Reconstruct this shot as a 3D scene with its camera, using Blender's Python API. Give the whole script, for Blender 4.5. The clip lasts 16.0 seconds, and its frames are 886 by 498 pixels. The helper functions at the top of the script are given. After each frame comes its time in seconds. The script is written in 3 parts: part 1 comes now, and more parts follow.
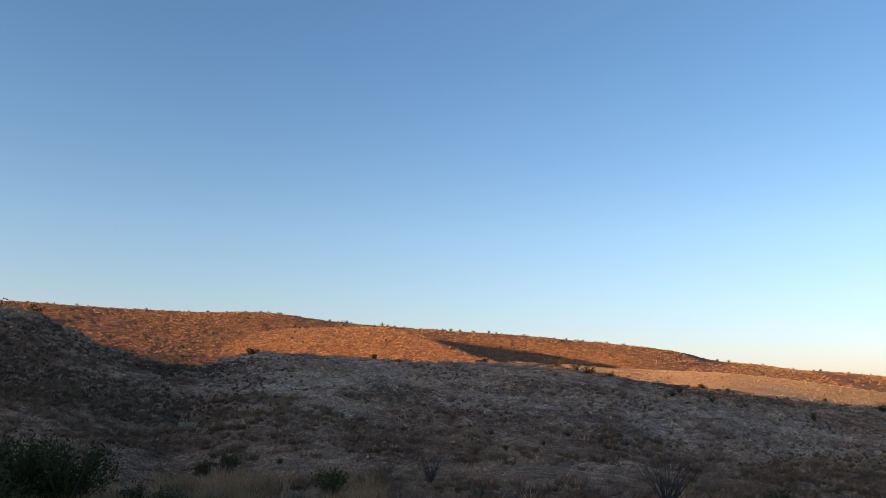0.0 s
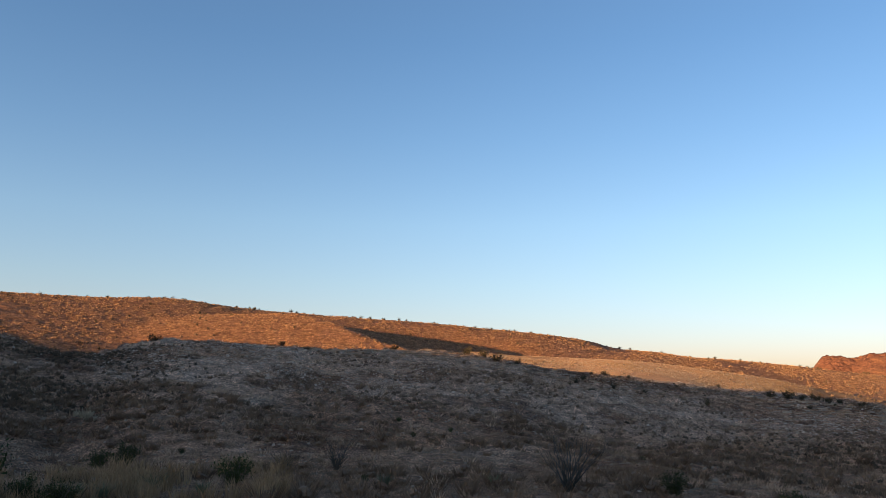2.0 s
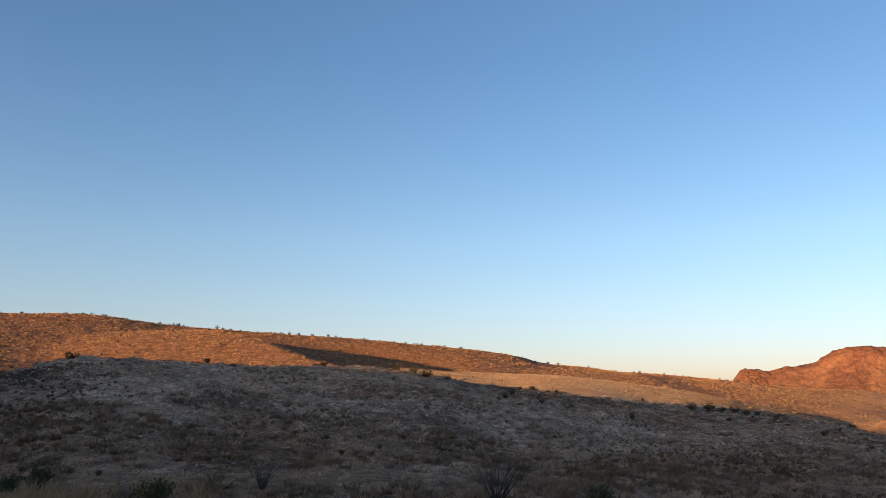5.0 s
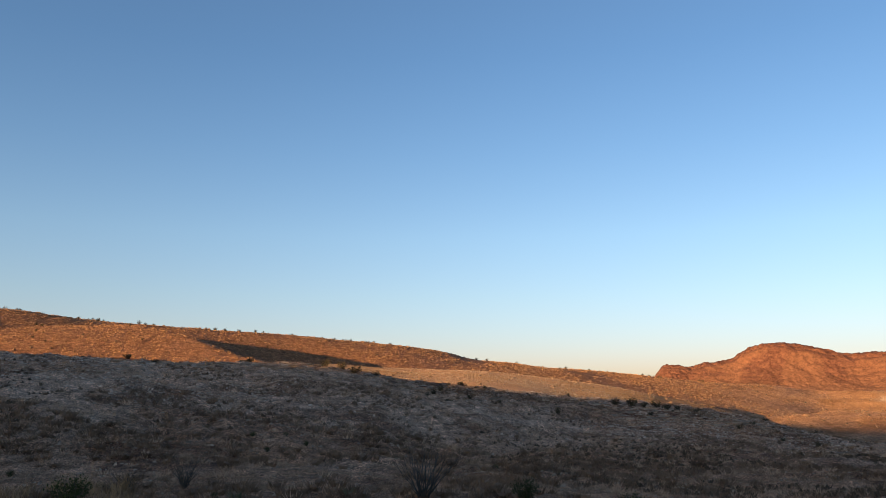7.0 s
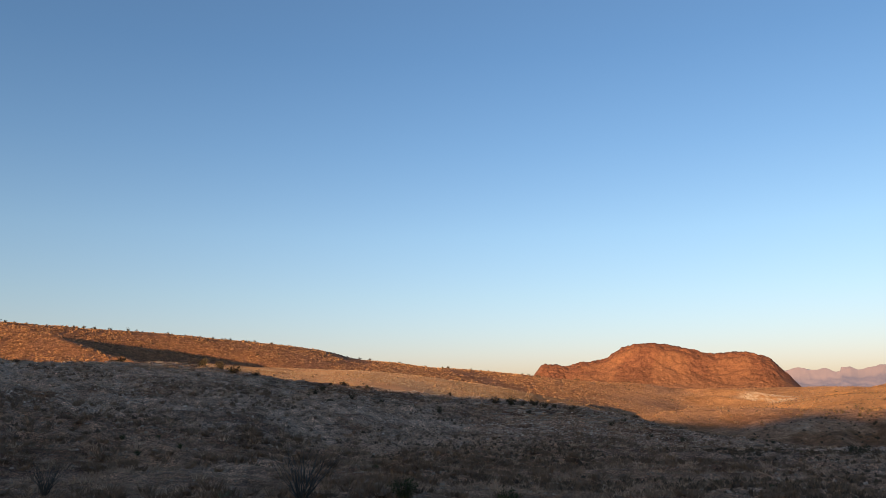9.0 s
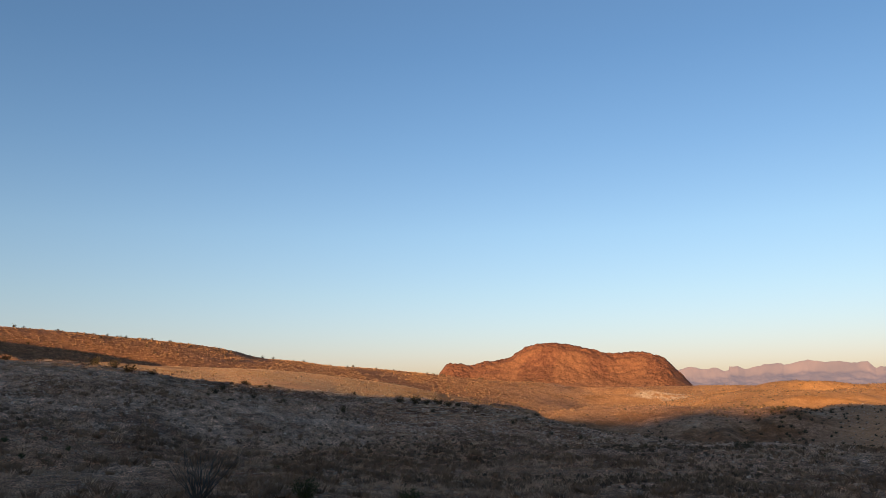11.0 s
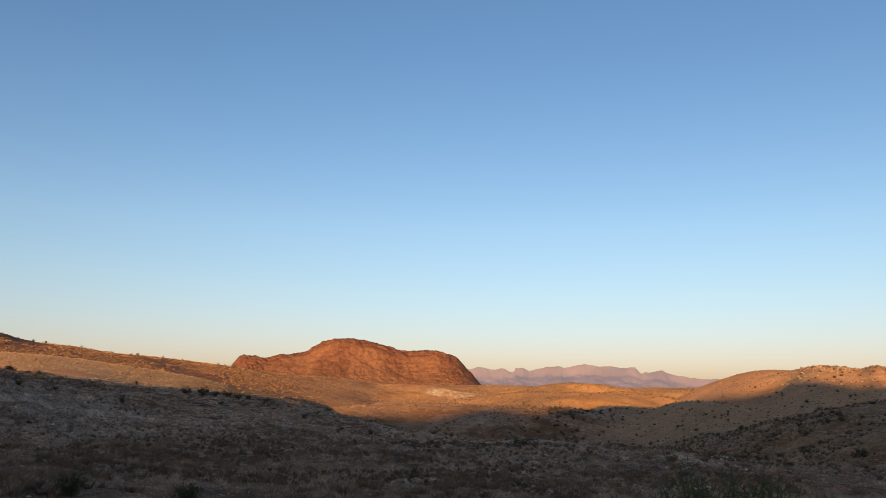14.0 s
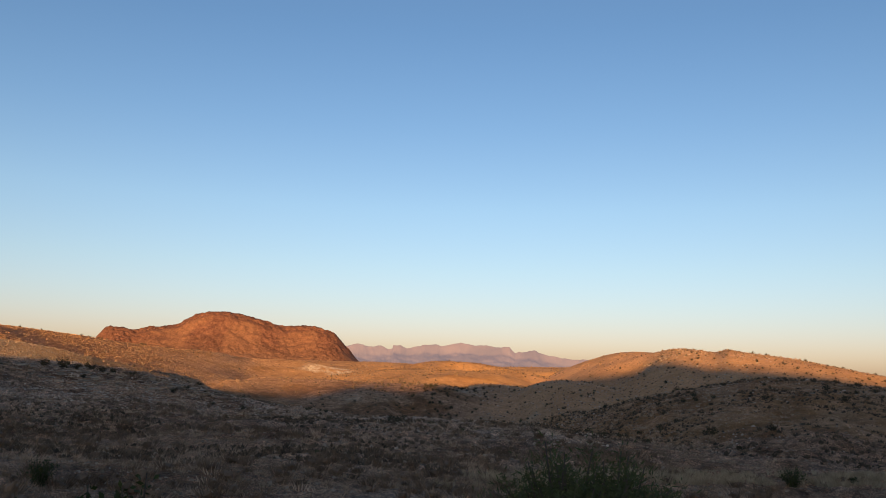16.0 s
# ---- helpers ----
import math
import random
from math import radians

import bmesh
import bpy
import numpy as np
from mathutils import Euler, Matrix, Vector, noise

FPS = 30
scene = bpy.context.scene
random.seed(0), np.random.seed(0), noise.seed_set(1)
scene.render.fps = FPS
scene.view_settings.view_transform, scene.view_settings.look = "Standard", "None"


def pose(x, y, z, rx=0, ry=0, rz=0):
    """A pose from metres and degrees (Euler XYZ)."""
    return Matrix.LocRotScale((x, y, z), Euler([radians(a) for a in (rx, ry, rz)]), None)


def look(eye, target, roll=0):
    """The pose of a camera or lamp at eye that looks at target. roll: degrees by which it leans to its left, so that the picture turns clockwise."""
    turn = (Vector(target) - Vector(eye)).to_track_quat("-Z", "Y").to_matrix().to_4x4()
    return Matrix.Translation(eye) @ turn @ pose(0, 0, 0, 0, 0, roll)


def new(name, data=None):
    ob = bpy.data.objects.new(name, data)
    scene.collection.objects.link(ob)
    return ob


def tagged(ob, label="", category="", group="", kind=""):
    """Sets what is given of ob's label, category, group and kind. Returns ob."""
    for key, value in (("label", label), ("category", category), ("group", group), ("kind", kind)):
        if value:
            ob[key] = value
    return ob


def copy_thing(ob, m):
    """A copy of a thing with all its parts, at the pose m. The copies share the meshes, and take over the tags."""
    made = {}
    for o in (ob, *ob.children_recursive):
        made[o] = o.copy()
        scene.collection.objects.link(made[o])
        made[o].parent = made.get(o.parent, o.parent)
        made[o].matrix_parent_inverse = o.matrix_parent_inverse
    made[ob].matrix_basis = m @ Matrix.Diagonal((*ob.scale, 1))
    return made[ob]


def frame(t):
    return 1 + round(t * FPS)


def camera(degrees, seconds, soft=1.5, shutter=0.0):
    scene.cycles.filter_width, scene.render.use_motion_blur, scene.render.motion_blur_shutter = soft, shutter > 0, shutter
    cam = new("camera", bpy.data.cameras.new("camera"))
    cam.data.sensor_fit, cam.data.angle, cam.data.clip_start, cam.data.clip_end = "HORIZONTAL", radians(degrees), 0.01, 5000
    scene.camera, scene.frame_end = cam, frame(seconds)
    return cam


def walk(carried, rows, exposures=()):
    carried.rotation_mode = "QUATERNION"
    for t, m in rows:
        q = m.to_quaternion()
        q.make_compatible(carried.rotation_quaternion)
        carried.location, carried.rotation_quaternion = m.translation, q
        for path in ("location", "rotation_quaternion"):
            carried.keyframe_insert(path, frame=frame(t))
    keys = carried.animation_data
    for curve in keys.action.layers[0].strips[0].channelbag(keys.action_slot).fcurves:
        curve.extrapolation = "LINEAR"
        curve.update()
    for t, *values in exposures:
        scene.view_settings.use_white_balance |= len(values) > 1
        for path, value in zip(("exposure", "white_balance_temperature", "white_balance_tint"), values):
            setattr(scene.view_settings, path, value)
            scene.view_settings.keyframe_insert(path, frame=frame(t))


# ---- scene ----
FOV, EYE, ARM = 58.05, 1.6, 0.45
cam = camera(FOV, 16.0, soft=0.55, shutter=0.2)
# seconds, yaw, pitch, roll: a phone held at arm's length by somebody who turns on the spot
ROWS = [
    (0, 0.15, 10.64, 0.97),
    (0.5, -1.34, 10.59, 0.91),
    (1, -2.99, 10.44, 0.93),
    (1.5, -5.13, 10.01, 0.88),
    (2, -6.30, 9.85, 0.77),
    (2.5, -6.62, 9.97, 0.60),
    (3, -6.81, 9.92, 0.12),
    (3.5, -7.35, 10.19, 0.04),
    (4, -8.63, 10.69, 0.10),
    (6.5, -15.06, 10.85, -0.05),
    (7, -16.41, 10.73, -0.13),
    (7.5, -18.38, 10.80, -0.15),
    (8, -20.87, 10.58, -0.22),
    (8.5, -23.36, 10.65, -0.39),
    (9, -24.74, 10.66, -0.55),
    (11.5, -33.32, 10.61, -0.31),
    (12, -35.06, 10.76, 0.23),
    (12.5, -37.00, 10.68, 0.46),
    (13, -39.75, 10.30, 0.89),
    (13.5, -42.64, 10.22, 0.90),
    (14, -45.67, 10.19, 0.83),
    (14.5, -48.99, 9.72, 0.94),
    (15, -51.45, 9.15, 1.68),
    (15.5, -52.95, 8.77, 1.93),
    (16, -54.25, 8.76, 1.70),
]


def held(yaw, pitch, roll):
    a = radians(yaw)
    return pose(-ARM * math.sin(a), ARM * math.cos(a), EYE, 90 + pitch, 0, yaw) @ pose(0, 0, 0, 0, 0, roll)


walk(cam, [(t, held(yaw, pitch, roll)) for t, yaw, pitch, roll in ROWS],
     [(0.0, 1.94, 6200, 19), (4.0, 1.83, 6200, 19), (7.0, 1.73, 6200, 19), (9.0, 1.6, 6200, 19), (12.5, 1.5, 6320, 19), (16.0, 1.47, 6420, 20)])

# ---- light: low sun from behind the camera, clear sky ----
SUN_AZ, SUN_EL, SKY_EL = -120.0, 5.0, 6.6        # degrees clockwise from +y, degrees up
world = bpy.data.worlds.new("sky")
scene.world = world
world.use_nodes = True
wn = world.node_tree
sky = wn.nodes.new("ShaderNodeTexSky")
sky.sky_type, sky.sun_disc = "NISHITA", False
sky.sun_elevation, sky.sun_rotation = radians(SKY_EL), radians(SUN_AZ)
sky.altitude, sky.air_density, sky.dust_density, sky.ozone_density = 900, 0.92, 1.8, 1.6
wn.nodes["Background"].inputs["Strength"].default_value = 0.07
# evening haze all round: warm and dim at the horizon, a deeper blue overhead
way = wn.nodes.new("ShaderNodeTexCoord")
rise = wn.nodes.new("ShaderNodeSeparateXYZ")
wn.links.new(way.outputs["Generated"], rise.inputs[0])
haze = wn.nodes.new("ShaderNodeValToRGB")
HAZE = [(0.0, (1.06, 0.84, 0.9)), (0.045, (1.06, 0.88, 0.92)), (0.085, (1.05, 0.945, 0.935)), (0.125, (1.05, 1.0, 0.95)), (0.2, (1.03, 1.06, 1.01)),
        (0.3, (0.89, 1.01, 1.02)), (0.41, (0.79, 0.96, 1.01)), (0.8, (0.84, 0.96, 1.0))]
while len(haze.color_ramp.elements) < len(HAZE):
    haze.color_ramp.elements.new(0.5)
for stop, (at, c) in zip(haze.color_ramp.elements, HAZE):
    stop.position, stop.color = at, (*c, 1)
wn.links.new(rise.outputs["Z"], haze.inputs["Fac"])
veil = wn.nodes.new("ShaderNodeMix")
veil.data_type, veil.blend_type = "RGBA", "MULTIPLY"
veil.inputs[0].default_value = 1.0
wn.links.new(sky.outputs["Color"], veil.inputs[6])
wn.links.new(haze.outputs["Color"], veil.inputs[7])
wn.links.new(veil.outputs[2], wn.nodes["Background"].inputs["Color"])
sun = new("sun", bpy.data.lights.new("sun", "SUN"))
sun.data.energy, sun.data.angle, sun.data.color = 4.4, radians(0.6), (1.0, 0.585, 0.205)
sa, se = radians(SUN_AZ), radians(SUN_EL)
sun.matrix_world = look((0, 0, 0), (-math.sin(sa) * math.cos(se), -math.cos(sa) * math.cos(se), -math.sin(se)))


# ---- the lie of the land ----
def lattice(ix, iy, seed):
    h = (ix.astype(np.int64) * 374761393 + iy.astype(np.int64) * 668265263 + seed * 974634721) & 0xFFFFFFFF
    h = ((h ^ (h >> 13)) * 1274126177) & 0xFFFFFFFF
    return ((h ^ (h >> 16)) & 0xFFFF) / 65535.0


def vnoise(x, y, seed=0):
    ix, iy = np.floor(x), np.floor(y)
    fx, fy = x - ix, y - iy
    fx, fy = fx * fx * fx * (fx * (fx * 6 - 15) + 10), fy * fy * fy * (fy * (fy * 6 - 15) + 10)
    a, b = lattice(ix, iy, seed), lattice(ix + 1, iy, seed)
    c, d = lattice(ix, iy + 1, seed), lattice(ix + 1, iy + 1, seed)
    return (a + (b - a) * fx) * (1 - fy) + (c + (d - c) * fx) * fy - 0.5


def fbm(x, y, size, octaves=4, seed=0, gain=0.5):
    """Noise of about -0.5 to 0.5 whose largest lumps are size metres."""
    total, amp = 0.0, 1.0
    for k in range(octaves):
        total = total + amp * vnoise(x / size + 17.3 * k, y / size - 9.1 * k, seed + k)
        size, amp = size * 0.5, amp * gain
    return total


def curve(a, knots):
    """A smooth line through the knots (azimuth in degrees, value)."""
    xs, ys = np.array(knots, float).T
    m = np.gradient(ys, xs)
    i = np.clip(np.searchsorted(xs, a) - 1, 0, len(xs) - 2)
    h = xs[i + 1] - xs[i]
    t = np.clip((a - xs[i]) / h, 0, 1)
    return ((2 * t**3 - 3 * t**2 + 1) * ys[i] + (t**3 - 2 * t**2 + t) * h * m[i]
            + (-2 * t**3 + 3 * t**2) * ys[i + 1] + (t**3 - t**2) * h * m[i + 1])


def step(x, lo, hi):
    t = np.clip((x - lo) / (hi - lo), 0, 1)
    return t * t * (3 - 2 * t)


def smax(a, b, k):
    h = np.clip(0.5 + 0.5 * (a - b) / k, 0, 1)
    return b + (a - b) * h + k * h * (1 - h)


# each ridge: its crest's elevation in degrees and its distance in metres by azimuth, its front and back slopes
NEAR_EL = [(-85, -4), (-60, 3.0), (-34, 5.0), (-28.6, 5.2), (-26.9, 5.0), (-25.5, 4.3), (-23.1, 3.1), (-20.9, 2.36), (-18.4, 1.88), (-16.8, 1.95), (-15.1, 2.45), (-13.2, 2.92),
           (-11.3, 2.95), (-5.4, 2.68), (0.6, 2.6), (4.6, 2.62), (8.6, 2.3), (14.7, 1.4), (19.4, 0.75), (23.2, 0.4), (26, 0.2), (31, -0.35), (35.5, -0.9), (40.5, -2.1),
           (45.6, -2.95), (51.2, -3.4), (57, -3.8), (61.2, -3.85), (65, -4.75), (70.6, -6.7), (80, -9)]
NEAR_D = [(-60, 100), (-25, 100), (-18, 112), (-13, 105), (0, 110), (15, 120), (26, 130), (36, 125), (45, 105), (55, 85), (65, 60), (71, 48), (80, 40)]
FAR_EL = [(-85, -4), (-60, 4.5), (-29, 5.62), (-22, 5.5), (-18, 5.5), (-11.5, 5.62), (-7.5, 5.2), (-1, 4.87), (4.6, 4.58), (9, 4.2), (12.5, 3.87), (16.3, 3.4), (18.6, 2.86),
          (21, 2.56), (25, 2.14), (28.9, 1.8), (31.2, 1.5), (36.1, 1.03), (38.5, 0.9), (40.5, 0.56), (42.5, 0.15), (46, -0.6), (52, -2.2), (60, -4)]
FAR_FOOT = [(-85, -4), (-60, 4.5), (-29, 5.6), (-18, 5.5), (-11.5, 5.42), (-4, 5.05), (4.6, 4.5), (12.5, 3.75), (20, 2.75), (28.9, 1.8), (36.1, 1.05), (42.5, 0.15), (46, -0.6), (52, -2.2), (60, -4)]
FAR_D = [(-60, 220), (-10, 230), (10, 250), (25, 285), (36, 330), (42, 370), (60, 420)]
HILLS_EL = [(10, -6), (30, -1), (40, 0.3), (44, 0.48), (48.7, 0.55), (53.9, 0.5), (57, 0.48), (62.7, 0.56), (68, 0.5), (80, 0), (100, -0.5)]
HILLS_D = [(30, 430), (48, 400), (57, 380), (63, 420), (100, 460)]
RIGHT_EL = [(54, -6), (58, -3.2), (60.4, -1.6), (63.1, -0.2), (64.6, 0.5), (66.6, 1.05), (68.7, 1.7), (70.7, 2.05), (72.2, 1.94), (73.2, 1.82), (73.8, 2.0), (74.6, 1.9), (77.8, 1.56), (81.1, 0.97), (83.2, 0.55), (90, -0.7), (100, -2.5), (120, -4)]
SHOULDER_EL = [(56, -5), (60.4, -1.15), (62.2, 0.0), (63.1, 0.48), (65.04, 1.2), (66.5, 1.62), (68.9, 1.72), (71, 1.4), (75, -0.5), (80, -4)]
SHOULDER_D = [(56, 285), (62, 275), (70, 255), (80, 240)]
BENCH_EL = [(-4, -3), (2, 1.2), (5, 2.3), (7.8, 2.5), (11.7, 2.3), (15.6, 2.13), (19.4, 2.0), (22, 1.75), (25, 1.35), (28, 0.9), (31, 0.35), (35, -0.6), (40, -2.5), (46, -6)]
BENCH_D = [(-4, 175), (3, 179), (8, 184), (12, 193), (20, 206), (28, 215), (38, 220)]
KNOLL_EL = [(43, -5), (46, -2.7), (48.6, -1.8), (49.6, -1.45), (50.7, -1.5), (51.3, -1.95), (52.4, -3.2), (54, -5), (60, -9)]
KNOLL_D = [(43, 190), (50, 182), (60, 170)]
BLUFF_EL = [(52, -5), (53.8, -2.9), (54.9, -1.75), (55.6, -1.3), (56.4, -0.9), (58, -0.76), (59.2, -0.8), (60.4, -1.05), (62, -2.2), (65, -5)]
BLUFF_D = [(52, 215), (58, 208), (65, 200)]
RIGHT_D = [(54, 270), (60, 260), (66, 230), (71, 212), (83, 190), (120, 170)]
SPUR_EL = [(52, -5.5), (56, -3.5), (58, -2.35), (59.5, -1.35), (61, -0.66), (62.5, -0.38), (64, -0.38), (65.5, -0.55), (67, -1.0), (69, -2.0), (74, -5), (84, -8)]
SPUR_D = [(52, 205), (59, 190), (66, 175), (72, 165), (84, 150)]
FORE_EL = [(54, -8), (58, -5), (61.8, -3.5), (65.5, -2.3), (69.5, -0.98), (72, -0.45), (74.5, 0.0), (78, 0.1), (83, -0.35), (88, -1.1), (100, -3), (120, -5)]
FORE_D = [(54, 150), (62, 145), (70, 138), (80, 132), (120, 120)]
# the ridge behind the camera: height by distance across the sunlight
BACK = [(-300, 28), (-120, 31), (-68, 35), (-52, 36.9), (-42, 37.8), (-34, 39.2), (-30, 41), (-24, 40.4), (-18, 39.8), (-8, 40), (3, 37.6), (14, 36.6), (18, 34.8), (22, 32.8), (28, 32.8),
        (34, 34), (38, 33.6), (42, 31.4), (54, 31), (67, 31.3), (80, 31.1), (91, 32.1), (95, 30.8), (98, 29.0), (103, 27.5), (110, 26.9), (137, 27.6), (150, 30), (165, 31.5), (200, 36), (300, 30)]
BACK_P = -220.0


# the near hill's lower slope runs more evenly than its crest
NEAR_FOOT = [(-85, -4), (-60, 2.5), (-36, 4.0), (-28, 3.9), (-20, 3.1), (-12, 2.7), (-4, 2.6), (6, 2.4), (16, 1.4), (26, 0.3), (36, -0.9), (45.6, -2.8), (57, -3.8), (65, -4.75), (80, -9)]


def ridge(a, d, el, dist, front, back, soft=6.0, foot=None):
    dc = curve(a, dist)
    u = d - dc
    e = curve(a, el)
    if foot:
        e = e + (curve(a, foot) - e) * step(-u, 2, 30)
    zc = EYE + dc * np.tan(np.radians(e))
    g = np.where(u < 0, front, back)
    return zc - g * (np.sqrt(u * u + soft * soft) - soft)


def land(a, d, fine=True):
    """The ground's height at azimuth a (degrees, -180 to 180) and distance d (metres)."""
    x, y = d * np.sin(np.radians(a)), d * np.cos(np.radians(a))
    zf = curve(a, [(-180, -1), (-60, -1.8), (-20, -2.2), (20, -2.6), (40, -3.1), (60, -3.7), (75, -5.2), (90, -5.2), (130, -3), (180, -1)])
    deep = curve(a, [(-180, -1), (-30, -3), (15, -2.5), (35, -4.5), (46, -7), (58, -7.5), (68, -8), (90, -8), (130, -3), (180, -1)])
    z = zf * step(d, 1, 26)
    z = z + (deep - zf) * step(d, 70, 150) + step(d, 600, 2500) * 8
    z = z + 2.2 * fbm(x, y, 90, 3, 40) * step(d, 130, 300) * step(a, 30, 46)
    z = smax(z, ridge(a, d, NEAR_EL, NEAR_D, curve(a, [(-30, 0.2), (-18, 0.16), (0, 0.15), (20, 0.115), (36, 0.08), (46, 0.05), (70, 0.1)]), 0.16, 6.0, NEAR_FOOT), 1.0)
    z = smax(z, ridge(a, d, FAR_EL, FAR_D, curve(a, [(-60, 0.21), (8, 0.21), (15, 0.17), (22, 0.125), (27, 0.13), (34, 0.125), (40, 0.1), (60, 0.1)]), 0.2, 6.0, FAR_FOOT) - 5.0 * np.exp(-((x - 22) / 24) ** 2 - ((y - 203) / 20) ** 2), 1.0)
    # a spur that comes down the far ridge, steep on the side away from the sun
    u = np.clip((205 - y) / 56, -0.2, 1.3)
    q = (x + 20 - 29 * u) * 0.89
    brow = curve(u, [(-0.2, 19.4), (0.1, 18.9), (0.3, 17.3), (0.486, 15.3), (0.7, 12.5), (0.834, 10.45), (1.02, 8.6), (1.3, 5.5)])
    z = smax(z, brow - np.where(q < 0, 0.05, 0.5) * (np.sqrt(q * q + 1.5) - 1.22) - 30 * np.clip(u - 1, 0, 1), 0.5)
    # a pale grassy bench in front of the hollow
    z = smax(z, ridge(a, d, BENCH_EL, BENCH_D, 0.10, 0.08, 6), 0.8)
    z = smax(z, ridge(a, d, HILLS_EL, HILLS_D, 0.055, 0.12, 20) + (8.0 * fbm(x, y, 70, 3, 44) - 7.0 * np.abs(fbm(x, y, 55, 3, 45)) + 1.2) * (1 - step(d, 330, 400)), 2.0)
    z = smax(z, ridge(a, d, RIGHT_EL, RIGHT_D, 0.17, 0.2, 12) - 4.5 * np.exp(-((a - 67.2) / 1.8) ** 2 - ((d - 200) / 13) ** 2) + 1.6 * fbm(x, y, 30, 3, 48) * (1 - step(d, 175, 205)), 1.5)
    z = smax(z, ridge(a, d, SHOULDER_EL, SHOULDER_D, 0.17, 0.2, 10), 0.6)
    z = smax(z, ridge(a, d, KNOLL_EL, KNOLL_D, 0.16, 0.24, 3) + 1.6 * fbm(x, y, 16, 3, 46) * (1 - step(d, 168, 178)), 0.8)
    z = smax(z, ridge(a, d, BLUFF_EL, BLUFF_D, 0.14, 0.2, 4) + 1.4 * fbm(x, y, 16, 3, 47) * (1 - step(d, 192, 203)), 0.8)
    z = smax(z, ridge(a, d, SPUR_EL, SPUR_D, 0.2, 0.25), 1.0)
    # rain-cut gullies in the foot of the pale bank
    z = z - 0.55 * np.abs(fbm(a * 2.2, d * 0.02, 1.0, 2, 49)) * step(a, 55, 56.5) * (1 - step(a, 63, 65)) * step(d, 128, 138) * (1 - step(d, 158, 168))
    z = smax(z, ridge(a, d, FORE_EL, FORE_D, 0.15, 0.2, 8) + 1.2 * fbm(x, y, 22, 3, 52) * (1 - step(d, 110, 128)), 1.0)
    p, s = -x * math.sin(sa) - y * math.cos(sa), x * math.cos(sa) - y * math.sin(sa)
    far = np.abs(p - BACK_P)
    z = smax(z, curve(s, BACK) - 0.28 * far, 1.0)
    if fine:
        rough = step(d, 20, 60)
        z = z + fbm(x, y, 14, 3, 1) * (0.15 + 0.6 * rough - 0.42 * step(d, 140, 170)) * step(d, 4, 20)
        # thin beds of rock show as low ledges on the upper slopes
        beds = step(fbm(x, y, 30, 2, 90), -0.05, 0.2) * step(d, 62, 85) * (1 - step(d, 220, 300)) * (1 - step(a, 40, 48)) * (1 - step(d, 132, 142))
        q = z / 0.7
        fq = q - np.floor(q)
        z = z + 0.7 * 0.75 * beds * (step(fq, 0.55, 0.95) - fq)
        # hummocks of grass and stones; the grassy bench and the sandy hills lie smoother
        smooth = step(a, 2, 6) * (1 - step(a, 30, 40)) * step(d, 128, 140) * (1 - step(d - curve(a, BENCH_D), -2, 6))
        smooth = np.maximum(smooth, step(a, 36, 46) * step(d, 125, 140))
        z = z + fbm(x, y, 1.1, 2, 95) * 0.4 * step(d, 35, 60) * (1 - 0.55 * step(d, 132, 145)) * (1 - 0.75 * smooth)
        z = z + fbm(x, y, 2.6, 3, 7) * (0.12 + 0.24 * rough - 0.2 * step(d, 132, 145)) * step(d, 2, 8) * (1 - 0.65 * smooth)
    return z


def land_xy(x, y, fine=True):
    return land(np.degrees(np.arctan2(x, y)), np.hypot(x, y), fine)


def grid_mesh(name, x, y, z, wrap=False):
    """A sheet from arrays of rings by columns."""
    n, m = x.shape
    me = bpy.data.meshes.new(name)
    i, j = np.meshgrid(np.arange(n - 1), np.arange(m if wrap else m - 1), indexing="ij")
    k = (j + 1) % m
    quads = np.stack([i * m + j, i * m + k, (i + 1) * m + k, (i + 1) * m + j], -1).reshape(-1, 4)[:, ::-1]
    me.vertices.add(n * m)
    me.vertices.foreach_set("co", np.stack([x, y, z], -1).astype(np.float32).ravel())
    me.loops.add(quads.size)
    me.loops.foreach_set("vertex_index", quads.astype(np.int32).ravel())
    me.polygons.add(len(quads))
    me.polygons.foreach_set("loop_start", np.arange(0, quads.size, 4, dtype=np.int32))
    me.polygons.foreach_set("use_smooth", np.ones(len(quads), bool))
    me.update(calc_edges=True)
    return me


